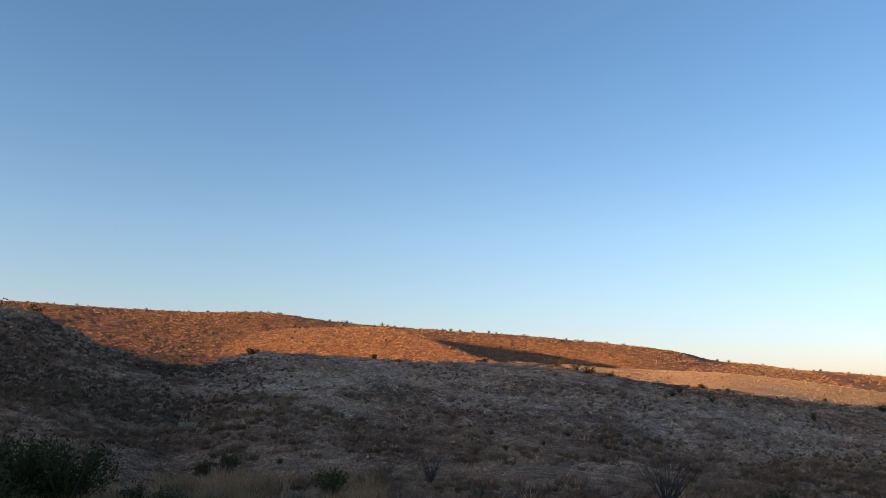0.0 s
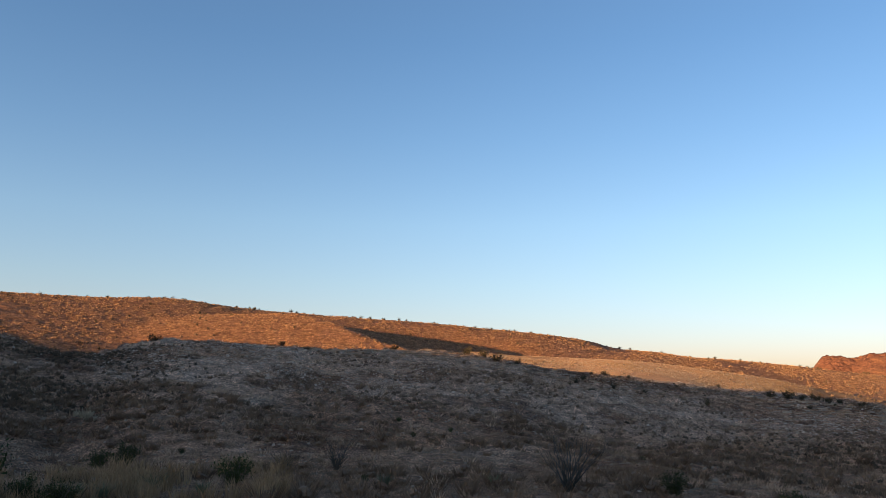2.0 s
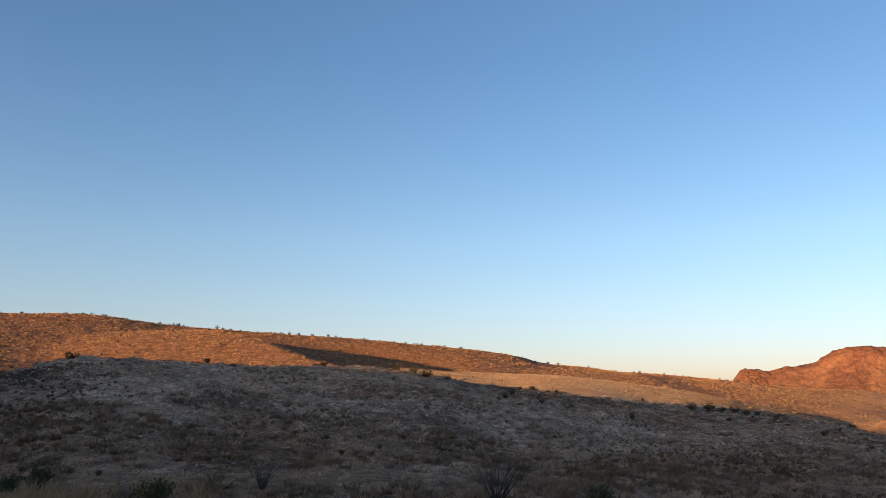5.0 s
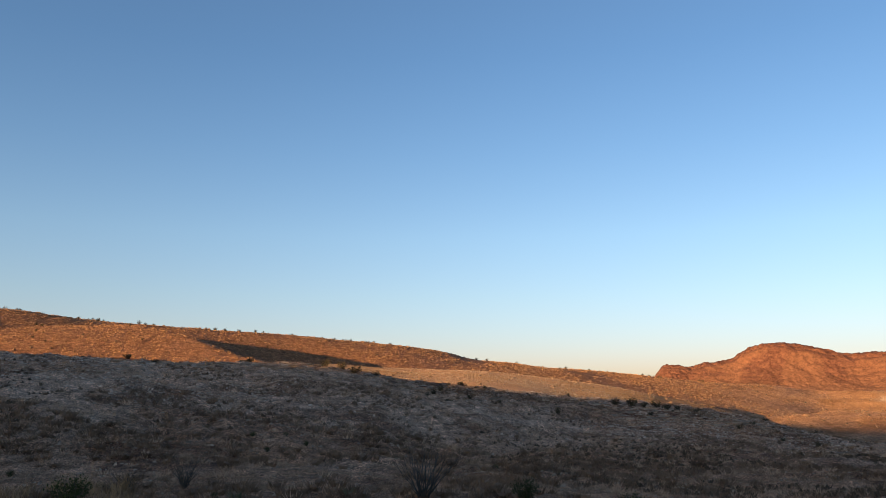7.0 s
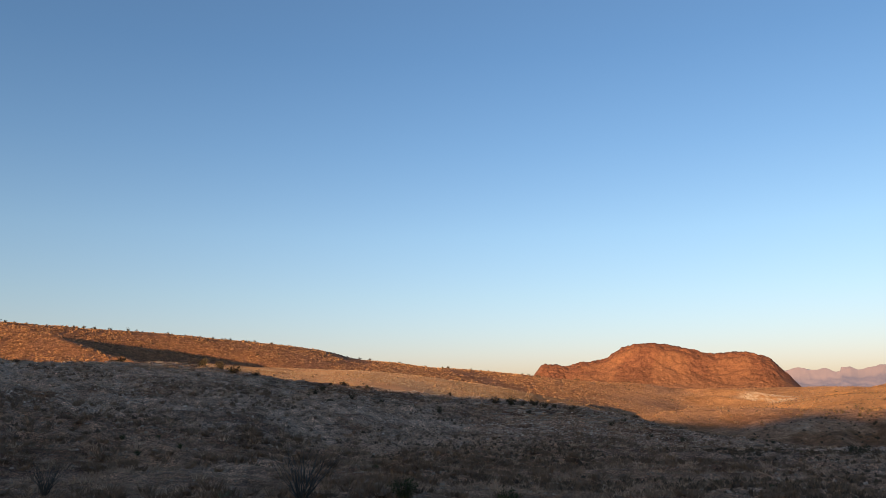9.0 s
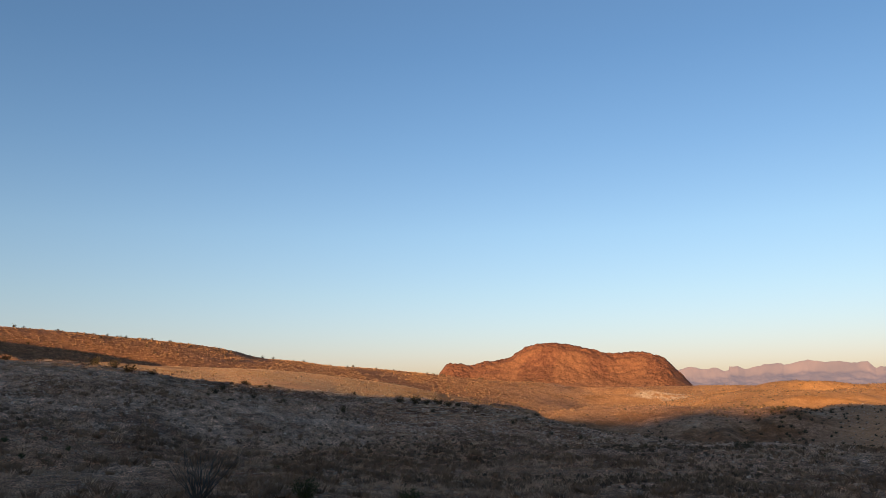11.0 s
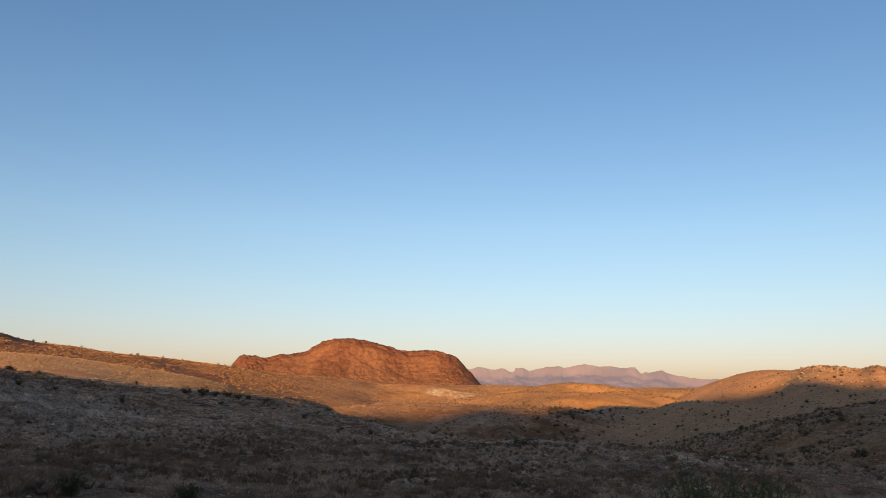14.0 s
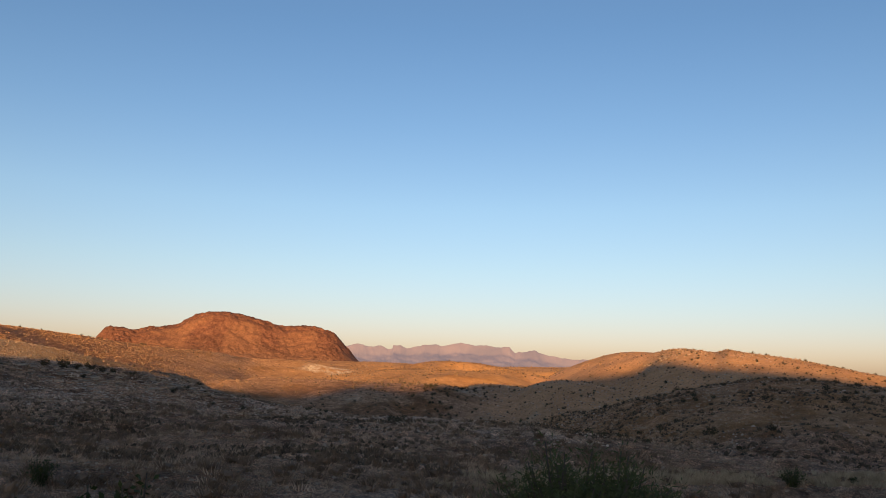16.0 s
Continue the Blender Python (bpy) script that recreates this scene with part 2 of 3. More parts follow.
# ---- materials ----
class Mat:
    """A node material with a few short hands."""

    def __init__(self, name, rough=0.9):
        self.m = bpy.data.materials.new(name)
        self.m.use_nodes = True
        self.t = self.m.node_tree
        self.bsdf = self.t.nodes["Principled BSDF"]
        self.bsdf.inputs["Roughness"].default_value = rough
        self.bsdf.inputs["Specular IOR Level"].default_value = 0.15
        self.place = self.t.nodes.new("ShaderNodeNewGeometry").outputs["Position"]

    def noise(self, size, detail=4.0, rough=0.55, place=None):
        n = self.t.nodes.new("ShaderNodeTexNoise")
        n.inputs["Scale"].default_value = 1.0 / size
        n.inputs["Detail"].default_value, n.inputs["Roughness"].default_value = detail, rough
        self.t.links.new(place or self.place, n.inputs["Vector"])
        return n.outputs["Fac"]

    def ramp(self, fac, stops):
        n = self.t.nodes.new("ShaderNodeValToRGB")
        while len(n.color_ramp.elements) < len(stops):
            n.color_ramp.elements.new(0.5)
        for e, (at, c) in zip(n.color_ramp.elements, stops):
            e.position, e.color = at, (*c, 1) if len(c) == 3 else c
        self.t.links.new(fac, n.inputs["Fac"])
        return n.outputs["Color"]

    def mix(self, fac, a, b, how="MIX"):
        n = self.t.nodes.new("ShaderNodeMix")
        n.data_type, n.blend_type = "RGBA", how
        for value, key in ((fac, 0), (a, 6), (b, 7)):
            if isinstance(value, (int, float)):
                n.inputs[key].default_value = value
            elif isinstance(value, tuple):
                n.inputs[key].default_value = (*value, 1)
            else:
                self.t.links.new(value, n.inputs[key])
        return n.outputs[2]

    def attribute(self, name):
        n = self.t.nodes.new("ShaderNodeAttribute")
        n.attribute_name = name
        return n.outputs["Fac"]

    def colour(self, c):
        if isinstance(c, tuple):
            self.bsdf.inputs["Base Color"].default_value = (*c, 1)
        else:
            self.t.links.new(c, self.bsdf.inputs["Base Color"])
        return self

    def bump(self, fac, strength, distance):
        n = self.t.nodes.new("ShaderNodeBump")
        n.inputs["Strength"].default_value, n.inputs["Distance"].default_value = strength, distance
        self.t.links.new(fac, n.inputs["Height"])
        self.t.links.new(n.outputs["Normal"], self.bsdf.inputs["Normal"])
        return self


def grey(v):
    return (v, v, v)


ground_mat = Mat("desert_ground")
g = ground_mat
soil = g.ramp(g.noise(2.4, 5), [(0.3, (0.225, 0.124, 0.075)), (0.5, (0.34, 0.196, 0.121)), (0.72, (0.475, 0.29, 0.187))])
wander = g.t.nodes.new("ShaderNodeTexNoise")
wander.inputs["Scale"].default_value, wander.inputs["Detail"].default_value = 2.6, 5.0
g.t.links.new(g.place, wander.inputs["Vector"])
bent = g.mix(0.25, g.place, wander.outputs["Color"], "ADD")
chips = g.t.nodes.new("ShaderNodeTexVoronoi")
chips.inputs["Scale"].default_value = 13.0
g.t.links.new(bent, chips.inputs["Vector"])
grit = g.ramp(chips.outputs["Color"], [(0.2, grey(0.28)), (0.55, grey(0.95)), (0.85, (1.95, 1.85, 1.72))])
small = g.ramp(g.noise(0.12, 4, 0.7), [(0.3, grey(0.6)), (0.7, grey(1.3))])
grit = g.mix(0.8, grit, g.ramp(g.noise(1.0, 5, 0.7), [(0.38, grey(0.34)), (0.5, grey(0.95)), (0.62, grey(1.6))]), "MULTIPLY")
stain = g.ramp(g.noise(9, 4, 0.6), [(0.4, (0.42, 0.34, 0.29)), (0.5, grey(1.0))])
grit = g.mix(0.7, grit, small, "MULTIPLY")
soil = g.mix(0.85, g.mix(0.85, soil, grit, "MULTIPLY"), stain, "MULTIPLY")
scree = g.mix(0.85, g.ramp(g.noise(3.5, 5), [(0.3, (0.41, 0.262, 0.178)), (0.7, (0.61, 0.425, 0.305))]), grit, "MULTIPLY")
scree = g.mix(0.85, scree, stain, "MULTIPLY")
soil = g.mix(g.attribute("scree"), soil, scree)
sandy = g.ramp(g.noise(3.0, 5), [(0.3, (0.38, 0.195, 0.071)), (0.7, (0.56, 0.305, 0.12))])
sandy = g.mix(0.8, sandy, g.ramp(g.noise(26, 5, 0.6), [(0.36, (0.62, 0.55, 0.5)), (0.5, grey(1.0)), (0.66, (1.25, 1.22, 1.15))]), "MULTIPLY")
chalk = g.ramp(g.noise(1.6, 5), [(0.3, (0.5, 0.4, 0.28)), (0.7, (0.74, 0.62, 0.46))])
rust = g.mix(0.75, g.ramp(g.noise(2.2, 6, 0.7), [(0.34, (0.15, 0.07, 0.037)), (0.66, (0.31, 0.155, 0.079))]), grit, "MULTIPLY")
soil = g.mix(g.attribute("rust"), soil, rust)
soil = g.mix(g.attribute("sand"), soil, sandy)
dune = g.ramp(g.noise(5, 6, 0.65), [(0.3, (0.47, 0.25, 0.122)), (0.7, (0.65, 0.362, 0.186))])
soil = g.mix(g.attribute("dune"), soil, g.mix(0.2, dune, grit, "MULTIPLY"))
flecks = g.ramp(g.noise(1.3, 5, 0.8), [(0.4, grey(0.1)), (0.56, grey(1.0))])
g.colour(g.mix(g.mix(1.0, g.attribute("chalk"), flecks, "MULTIPLY"), soil, chalk))
height = g.mix(0.5, chips.outputs["Distance"], g.noise(0.5, 5, 0.65))
g.bump(height, 1.0, 0.22)

def rock(name, dark, mid, light):
    """Weathered red rock: fine rubble, thin level beds, bare crags and sandy slopes."""
    g = Mat(name)
    fine = g.ramp(g.noise(9, 9, 0.8), [(0.32, dark), (0.5, mid), (0.68, light)])
    blocks = g.ramp(g.noise(3.2, 3, 0.6), [(0.36, grey(0.5)), (0.47, grey(1.0)), (0.6, grey(1.0)), (0.7, grey(1.3))])
    fine = g.mix(0.75, fine, blocks, "MULTIPLY")
    flat = g.t.nodes.new("ShaderNodeVectorMath")
    flat.operation = "MULTIPLY"
    flat.inputs[1].default_value = (0.25, 0.25, 3.0)
    g.t.links.new(g.place, flat.inputs[0])
    beds = g.ramp(g.noise(14, 5, 0.6, flat.outputs[0]), [(0.38, grey(0.85)), (0.5, grey(1.0)), (0.62, (1.1, 1.09, 1.07))])
    fine = g.mix(0.7, fine, beds, "MULTIPLY")
    sandy = g.mix(0.5, g.ramp(g.noise(9, 8, 0.8), [(0.3, (0.16, 0.077, 0.044)), (0.7, (0.245, 0.126, 0.07))]), blocks, "MULTIPLY")
    g.colour(g.mix(g.attribute("toe"), fine, sandy))
    g.bump(g.noise(4, 6, 0.75), 1.0, 1.6)
    return g


rock_mat = rock("butte_rock", (0.07, 0.029, 0.02), (0.13, 0.058, 0.038), (0.19, 0.091, 0.056))
talus_mat = rock("butte_talus", (0.07, 0.03, 0.021), (0.125, 0.057, 0.036), (0.18, 0.09, 0.054))

haze_mat = Mat("far_rock_haze_glow")
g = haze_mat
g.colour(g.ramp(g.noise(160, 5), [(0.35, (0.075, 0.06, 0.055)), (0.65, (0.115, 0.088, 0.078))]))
# mauve emission over a darkened base paints in the haze of distance
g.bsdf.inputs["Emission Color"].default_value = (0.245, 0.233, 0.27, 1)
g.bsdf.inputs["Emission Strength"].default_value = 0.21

# ---- ground ----
view = np.arange(-34, 92.01, 0.19)
AZ = np.concatenate([np.arange(-180, -34.5, 1.5), view, np.arange(93, 179.5, 1.5)])
RINGS = np.concatenate([[0.02], np.arange(1, 30, 1.4), np.arange(30, 140, 0.75), np.arange(140, 420, 1.8), np.arange(420, 700, 6), np.geomspace(700, 4950, 26)])
AA, DD = np.meshgrid(AZ, RINGS)
ground = new("ground", grid_mesh("ground", DD * np.sin(np.radians(AA)), DD * np.cos(np.radians(AA)), land(AA, DD), wrap=True))
ground.data.materials.append(ground_mat.m)
GX, GY = DD * np.sin(np.radians(AA)), DD * np.cos(np.radians(AA))
edge = fbm(GX, GY, 25, 4, 120) * 30
# the open grassy bench behind the near hill, sandy low hills, and outcrops of chalky beds
bench = np.interp(AA, *np.array(BENCH_D).T)
near_crest = np.interp(AA, *np.array(NEAR_D).T)
sand = step(AA, 4, 8) * (1 - step(AA, 30, 40)) * step(DD - near_crest, 4, 16) * (1 - step(DD + edge * 0.5, bench - 4, bench + 6))
sand = np.maximum(sand, 0.8 * step(AA, 34, 48) * step(DD + edge, 150, 230) * (1 - step(DD, 600, 900)))
fore = np.interp(AA, *np.array(FORE_D).T)
hill = step(AA - np.clip(DD - 160, 0, 80) * 0.06, 54.5, 57.5) * step(DD + edge * 0.2, fore + 1, fore + 8) * (1 - step(DD, 300, 330))
sand = np.maximum(sand, 0.6 * step(AA, 56, 60) * step(DD, 84, 96) * (1 - step(DD, 300, 330)))
pale = 3.2 * np.exp(-(((AA - 46.6) / 1.2) ** 2 + ((DD - 331) / 6) ** 2)) + 0.4 * np.exp(-(((AA - 56.6) / 1.0) ** 2 + ((DD + edge * 0.3 - 205) / 9) ** 2))
pale = pale + 0.3 * np.exp(-(((AA - 57.4) / 2.0) ** 2 + ((DD + edge * 0.5 - 152) / 6) ** 2))
bank = np.clip(0.5 + 1.6 * fbm(AA * 2.2, DD * 0.02, 1.0, 2, 49), 0, 1)
pale = pale + 0.4 * bank * np.exp(-(((AA - 58.4) / 2.2) ** 2 + ((DD - 152) / 6) ** 2)) + 0.35 * np.exp(-(((AA - 49.0) / 1.6) ** 2 + ((DD - 170) / 3.0) ** 2)) + 0.35 * np.exp(-(((AA - 56.3) / 0.8) ** 2 + ((DD - 186) / 6) ** 2))
pale = np.clip(pale * (1 + 4.0 * fbm(GX, GY, 5, 4, 130, 0.7)), 0, 1)
dune = hill * np.clip(0.62 + 0.7 * fbm(GX, GY, 30, 3, 132), 0, 1)
dune = np.maximum(dune, 0.78 * np.clip(0.8 + 1.5 * fbm(GX, GY, 12, 4, 134), 0.25, 1) * step(AA, 4, 7) * (1 - step(AA, 23, 30)) * step(DD - near_crest, 4, 14) * (1 - step(DD + edge * 0.5, bench - 4, bench + 5)))
sand = np.maximum(sand, 0.35 * step(DD, 135, 150) * (1 - step(DD, 600, 900)) * (1 - step(AA, 54, 58)))
crest = near_crest
loose = step(DD + edge * 0.8, crest - 66, crest - 40) * (1 - step(DD, crest + 10, crest + 25)) * (1 - step(AA, 62, 68)) * step(fbm(GX, GY, 18, 3, 140), -0.28, 0.1) * np.maximum(0.2, np.maximum(step(AA, -20, -13) * (1 - 0.7 * step(AA, 22, 32)), step(DD, crest - 20, crest - 8)))
sand = np.where((AA > 56) & (DD < fore + 6), sand * 0.55, sand)
# red soil between the clumps of the far ridge; bare grey slopes in the gully
rust = step(DD, 136, 150) * (1 - step(AA, 30, 40)) * (1 - step(DD, 600, 900)) * np.maximum(1 - step(AA, 2, 6), step(DD + edge * 0.5, bench - 4, bench + 6))
sand = sand * (1 - 0.9 * rust) * (1 - 0.55 * step(AA, 43, 46) * (1 - step(AA, 60, 62)) * (1 - step(DD, 198, 210)))
for key, value in (("rust", rust), ("sand", sand), ("chalk", pale), ("scree", loose), ("dune", dune)):
    ground.data.attributes.new(key, "FLOAT", "POINT").data.foreach_set("value", value.astype(np.float32).ravel())
tagged(ground, "rolling desert ground of gravel and sandy soil with sparse dry growth", "ground", kind="structure")

# ---- butte ----
BUTTE = [(26, -0.3), (29.5, 0.2), (30.8, 1.2), (31.5, 2.1), (33.3, 2.2), (34.3, 2.38), (36.2, 2.72), (37.3, 3.38), (38.4, 3.6), (41.3, 3.27), (42.9, 2.85), (45.7, 2.8), (46.9, 2.3), (47.8, 1.34), (48.6, 0.5), (51, 0.1), (54, -0.2)]
ba, bu = np.meshgrid(np.arange(27, 53, 0.06), np.concatenate([np.linspace(0, 0.5, 150), np.linspace(0.52, 1, 24)]))
bd = 1350 + 420 * bu
bx, by = bd * np.sin(np.radians(ba)), bd * np.cos(np.radians(ba))
top = 1550 * np.tan(np.radians(np.maximum(curve(ba, BUTTE), -0.3)))
along = np.radians(ba) * 1450
# craggy where the rock is bare: the columned end, the broken face and the steep end
crag = np.clip(np.exp(-((ba - 32.3) / 1.5) ** 2) + 0.9 * np.exp(-((ba - 42.5) / 1.7) ** 2 - ((bu - 0.3) / 0.1) ** 2) + np.exp(-((ba - 46.6) / 1.0) ** 2) + step(bu, 0.425, 0.455), 0, 1)
crag = np.clip(crag + 0.9 * fbm(bx, by, 90, 4, 63, 0.6), 0, 1)
lean = bu + fbm(along, bd, 70, 4, 64, 0.6) * 0.03 * step(bu, 0.02, 0.15) * (1 - step(bu, 0.4, 0.46))
prof = curve(lean, [(0, -0.1), (0.12, 0.1), (0.26, 0.37), (0.36, 0.66), (0.43, 0.9), (0.476, 1.0), (0.6, 0.95), (1, -0.1)])
gullies = np.abs(fbm(along + 0.25 * bd, bd * 0.22, 26, 4, 62, 0.6))
face = step(bu, 0.05, 0.2) * np.clip(top / 60, 0, 1) * (1 - 0.8 * step(bu, 0.44, 0.475))
bz = EYE + top * prof + (fbm(bx, by, 130, 3, 60, 0.5) * 4 - gullies * (0.5 + 3.0 * crag) + fbm(bx, by, 10, 3, 66, 0.8) * (1.2 + 2.2 * crag)) * face
# level beds stand out as low ledges across the face
bed = bz / 7.5 + fbm(bx, by, 160, 2, 67) * 0.8
bed = bed - np.floor(bed)
bz = bz + 7.5 * 0.1 * (step(bed, 0.5, 0.9) - bed + 0.3) * face * np.clip(0.5 + 2 * fbm(bx, by, 70, 3, 61), 0, 1)
bz = bz + fbm(bx, by, 11, 3, 68, 0.7) * 3.2 * step(top, 3, 30) * step(bu, 0.42, 0.47)
toe = 0.95 * (1 - step(bu + fbm(bx, by, 60, 4, 69) * 0.12, 0.14, 0.3))
# sand lies on the upper slope between the beds
toe = np.maximum(toe, 0.6 * step(fbm(along, bd * 0.5, 60, 4, 65), -0.12, 0.15) * (1 - crag) * (1 - step(bu, 0.41, 0.45)))
butte = tagged(new("butte"), "flat-topped reddish brown rock butte rising from the plain", "butte")
CUT = 97
for name, rows, mat in (("talus_slope", slice(0, CUT + 1), talus_mat), ("cliff", slice(CUT, None), rock_mat)):
    ob = new(name, grid_mesh(name, bx[rows], by[rows], bz[rows]))
    ob.data.attributes.new("toe", "FLOAT", "POINT").data.foreach_set("value", toe[rows].astype(np.float32).ravel())
    ob.data.materials.append(mat.m)
    ob.parent = butte

# ---- far mountains ----
MOUNT = [(40, 0.8), (46, 1.5), (48.04, 1.73), (48.46, 1.79), (48.9, 1.7), (50.03, 1.7), (50.6, 1.51), (50.85, 1.57), (50.92, 1.83), (51.45, 1.84), (51.87, 1.62), (52.86, 1.74), (53.07, 1.88),
         (54.12, 1.9), (54.26, 1.78), (55.1, 1.94), (55.72, 2.12), (56.14, 1.98), (57.85, 1.9), (59.2, 1.84), (59.6, 1.49), (60.5, 1.58), (60.95, 1.65), (61.5, 1.43), (62.65, 1.28), (63.3, 1.11),
         (65, 1.1), (68, 0.7), (75, 0.3)]
ma, mu = np.meshgrid(np.arange(40, 75, 0.06), np.concatenate([np.linspace(0, 0.66, 42), [0.6645, 0.667, 0.6695], np.linspace(0.69, 1, 8)]))
md = 4300 + 600 * mu
mx, my = md * np.sin(np.radians(ma)), md * np.cos(np.radians(ma))
mt = 4700 * np.tan(np.radians(np.interp(ma, *np.array(MOUNT).T)))
mz = EYE + mt * np.interp(mu, [0, 0.4, 0.6, 0.667, 0.8, 1], [0, 0.38, 0.66, 1.0, 0.9, 0]) + fbm(mx, my, 260, 5, 70) * 30 * step(mu, 0, 0.2) * (1 - 0.92 * step(mu, 0.5, 0.66)) + fbm(mx, my, 45, 3, 75) * 9
# the range wears its haze as a painted glow
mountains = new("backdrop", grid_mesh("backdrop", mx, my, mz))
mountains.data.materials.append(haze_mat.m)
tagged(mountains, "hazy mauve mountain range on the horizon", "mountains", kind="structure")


# ---- growth: shapes ----
RNG = np.random.default_rng(5)


def link_mesh(name, verts, faces, mat, tone=None, smooth=False):
    """A mesh object from arrays; faces all have the same number of corners."""
    verts, faces = np.asarray(verts, np.float32), np.asarray(faces, np.int32)
    n = faces.shape[1]
    me = bpy.data.meshes.new(name)
    me.vertices.add(len(verts))
    me.vertices.foreach_set("co", verts.ravel())
    me.loops.add(faces.size)
    me.loops.foreach_set("vertex_index", faces.ravel())
    me.polygons.add(len(faces))
    me.polygons.foreach_set("loop_start", np.arange(0, faces.size, n, dtype=np.int32))
    me.polygons.foreach_set("use_smooth", np.full(len(faces), smooth))
    if tone is not None:
        me.attributes.new("tone", "FLOAT", "POINT").data.foreach_set("value", np.asarray(tone, np.float32))
    me.update(calc_edges=True)
    me.materials.append(mat.m)
    return new(name, me)


def part(name, verts, faces, mat, parent, label="", smooth=False):
    ob = link_mesh(name, verts, faces, mat, smooth=smooth)
    ob.parent = parent
    return tagged(ob, label) if label else ob


def blades(count, height, spread, width, lean=0.5, segments=1):
    """A tuft of tapered blades that fan out from the root."""
    v, f = [], []
    for _ in range(count):
        a, r, h = RNG.uniform(0, 6.283), spread * RNG.uniform(0, 1) ** 0.5, height * RNG.uniform(0.55, 1.1)
        root = np.array([r * math.cos(a) * 0.5, r * math.sin(a) * 0.5, -0.05])
        out = np.array([math.cos(a), math.sin(a), 0]) * lean * h * RNG.uniform(0.3, 1.2)
        b = RNG.uniform(0, 6.283)
        side = np.array([math.cos(b), math.sin(b), 0]) * width * 0.5
        k = len(v)
        if segments == 1:
            v += [root - side, root + side, root + out + (0, 0, h)]
            f.append((k, k + 1, k + 2))
        else:
            mid = root + out * 0.35 + np.array([0, 0, h * 0.6])
            v += [root - side, root + side, mid - side * 0.7, mid + side * 0.7, root + out + (0, 0, h)]
            f += [(k, k + 1, k + 3), (k, k + 3, k + 2), (k + 2, k + 3, k + 4)]
    return np.array(v), np.array(f)


def ico():
    p = (1 + 5**0.5) / 2
    v = np.array([(-1, p, 0), (1, p, 0), (-1, -p, 0), (1, -p, 0), (0, -1, p), (0, 1, p), (0, -1, -p), (0, 1, -p), (p, 0, -1), (p, 0, 1), (-p, 0, -1), (-p, 0, 1)]) / 1.9
    f = np.array([(0, 11, 5), (0, 5, 1), (0, 1, 7), (0, 7, 10), (0, 10, 11), (1, 5, 9), (5, 11, 4), (11, 10, 2), (10, 7, 6), (7, 1, 8),
                  (3, 9, 4), (3, 4, 2), (3, 2, 6), (3, 6, 8), (3, 8, 9), (4, 9, 5), (2, 4, 11), (6, 2, 10), (8, 6, 7), (9, 8, 1)])
    return v, f


def stone(flat):
    """A broken stone, its underside in the soil."""
    v = np.array([(1, 0, -0.5), (0, 1, -0.5), (-1, 0, -0.5), (0, -1, -0.5), (0.4, 0, 0.9), (-0.4, 0, 0.8)]) * RNG.uniform(0.75, 1.25, (6, 1)) + RNG.normal(0, 0.12, (6, 3))
    f = np.array([(0, 1, 4), (1, 5, 4), (1, 2, 5), (2, 3, 5), (3, 4, 5), (3, 0, 4)])
    return v * (1, RNG.uniform(0.6, 1), flat) * 0.5, f


def clump():
    """A rounded dry clump: a ragged core and blades that stand out of it."""
    v, f = ico()
    v = v * RNG.uniform(0.5, 1.1, (12, 1)) * (0.26, 0.26, 0.2) + (0, 0, 0.12)
    b, g = blades(34, 0.6, 0.6, 0.055, 0.9)
    return np.concatenate([v, b]), np.concatenate([f, g + 12])


def small_clump():
    v = np.array([(1, 0, 0), (0, 1, 0), (-1, 0, 0), (0, -1, 0), (0, 0, 1)]) * RNG.uniform(0.7, 1.1, (5, 1)) * (0.34, 0.34, 0.42)
    f = np.array([(0, 1, 4), (1, 2, 4), (2, 3, 4), (3, 0, 4)])
    b, g = blades(6, 0.62, 0.5, 0.16, 0.7)
    return np.concatenate([v, b]), np.concatenate([f, g + 5])


def tuft():
    """A rounded bunch of fine dry blades that lean out on all sides."""
    return blades(24, 0.4, 0.8, 0.03, 1.2)


def tiny_clump():
    v = np.array([(1, 0, 0), (0, 1, 0), (-1, 0, 0), (0, -1, 0), (0, 0, 1)]) * RNG.uniform(0.6, 1.15, (5, 1)) * (0.46, 0.46, 0.36)
    f = np.array([(0, 1, 4), (1, 2, 4), (2, 3, 4), (3, 0, 4)])
    b, g = blades(3, 0.5, 0.7, 0.16, 0.9)
    return np.concatenate([v, b]), np.concatenate([f, g + 5])


def scatter(name, shapes, x, y, size, mat, label, category, sink=0.0, stretch=None, turn=None):
    """Many small pieces on the ground as one object."""
    n = len(x)
    z = land_xy(x, y)
    a = RNG.uniform(0, 6.283, n) if turn is None else turn
    pick = RNG.integers(0, len(shapes), n)
    vs, fs, ts, base = [], [], [], 0
    tone = RNG.uniform(0, 1, n)
    for k, (v, f) in enumerate(shapes):
        i = np.where(pick == k)[0]
        c, s = np.cos(a[i])[:, None], np.sin(a[i])[:, None]
        sx = size[i][:, None]
        lx = v[None, :, 0] * (1 if stretch is None else stretch[i][:, None])
        ly = v[None, :, 1]
        w = np.stack([(lx * c - ly * s) * sx + x[i][:, None], (lx * s + ly * c) * sx + y[i][:, None], (v[None, :, 2] - sink) * sx + z[i][:, None]], -1)
        vs.append(w.reshape(-1, 3))
        fs.append((f[None] + (np.arange(len(i)) * len(v))[:, None, None] + base).reshape(-1, 3))
        ts.append(np.repeat(tone[i], len(v)))
        base += len(i) * len(v)
    ob = link_mesh(name, np.concatenate(vs), np.concatenate(fs), mat, np.concatenate(ts))
    return tagged(ob, label, category, kind="stuff")


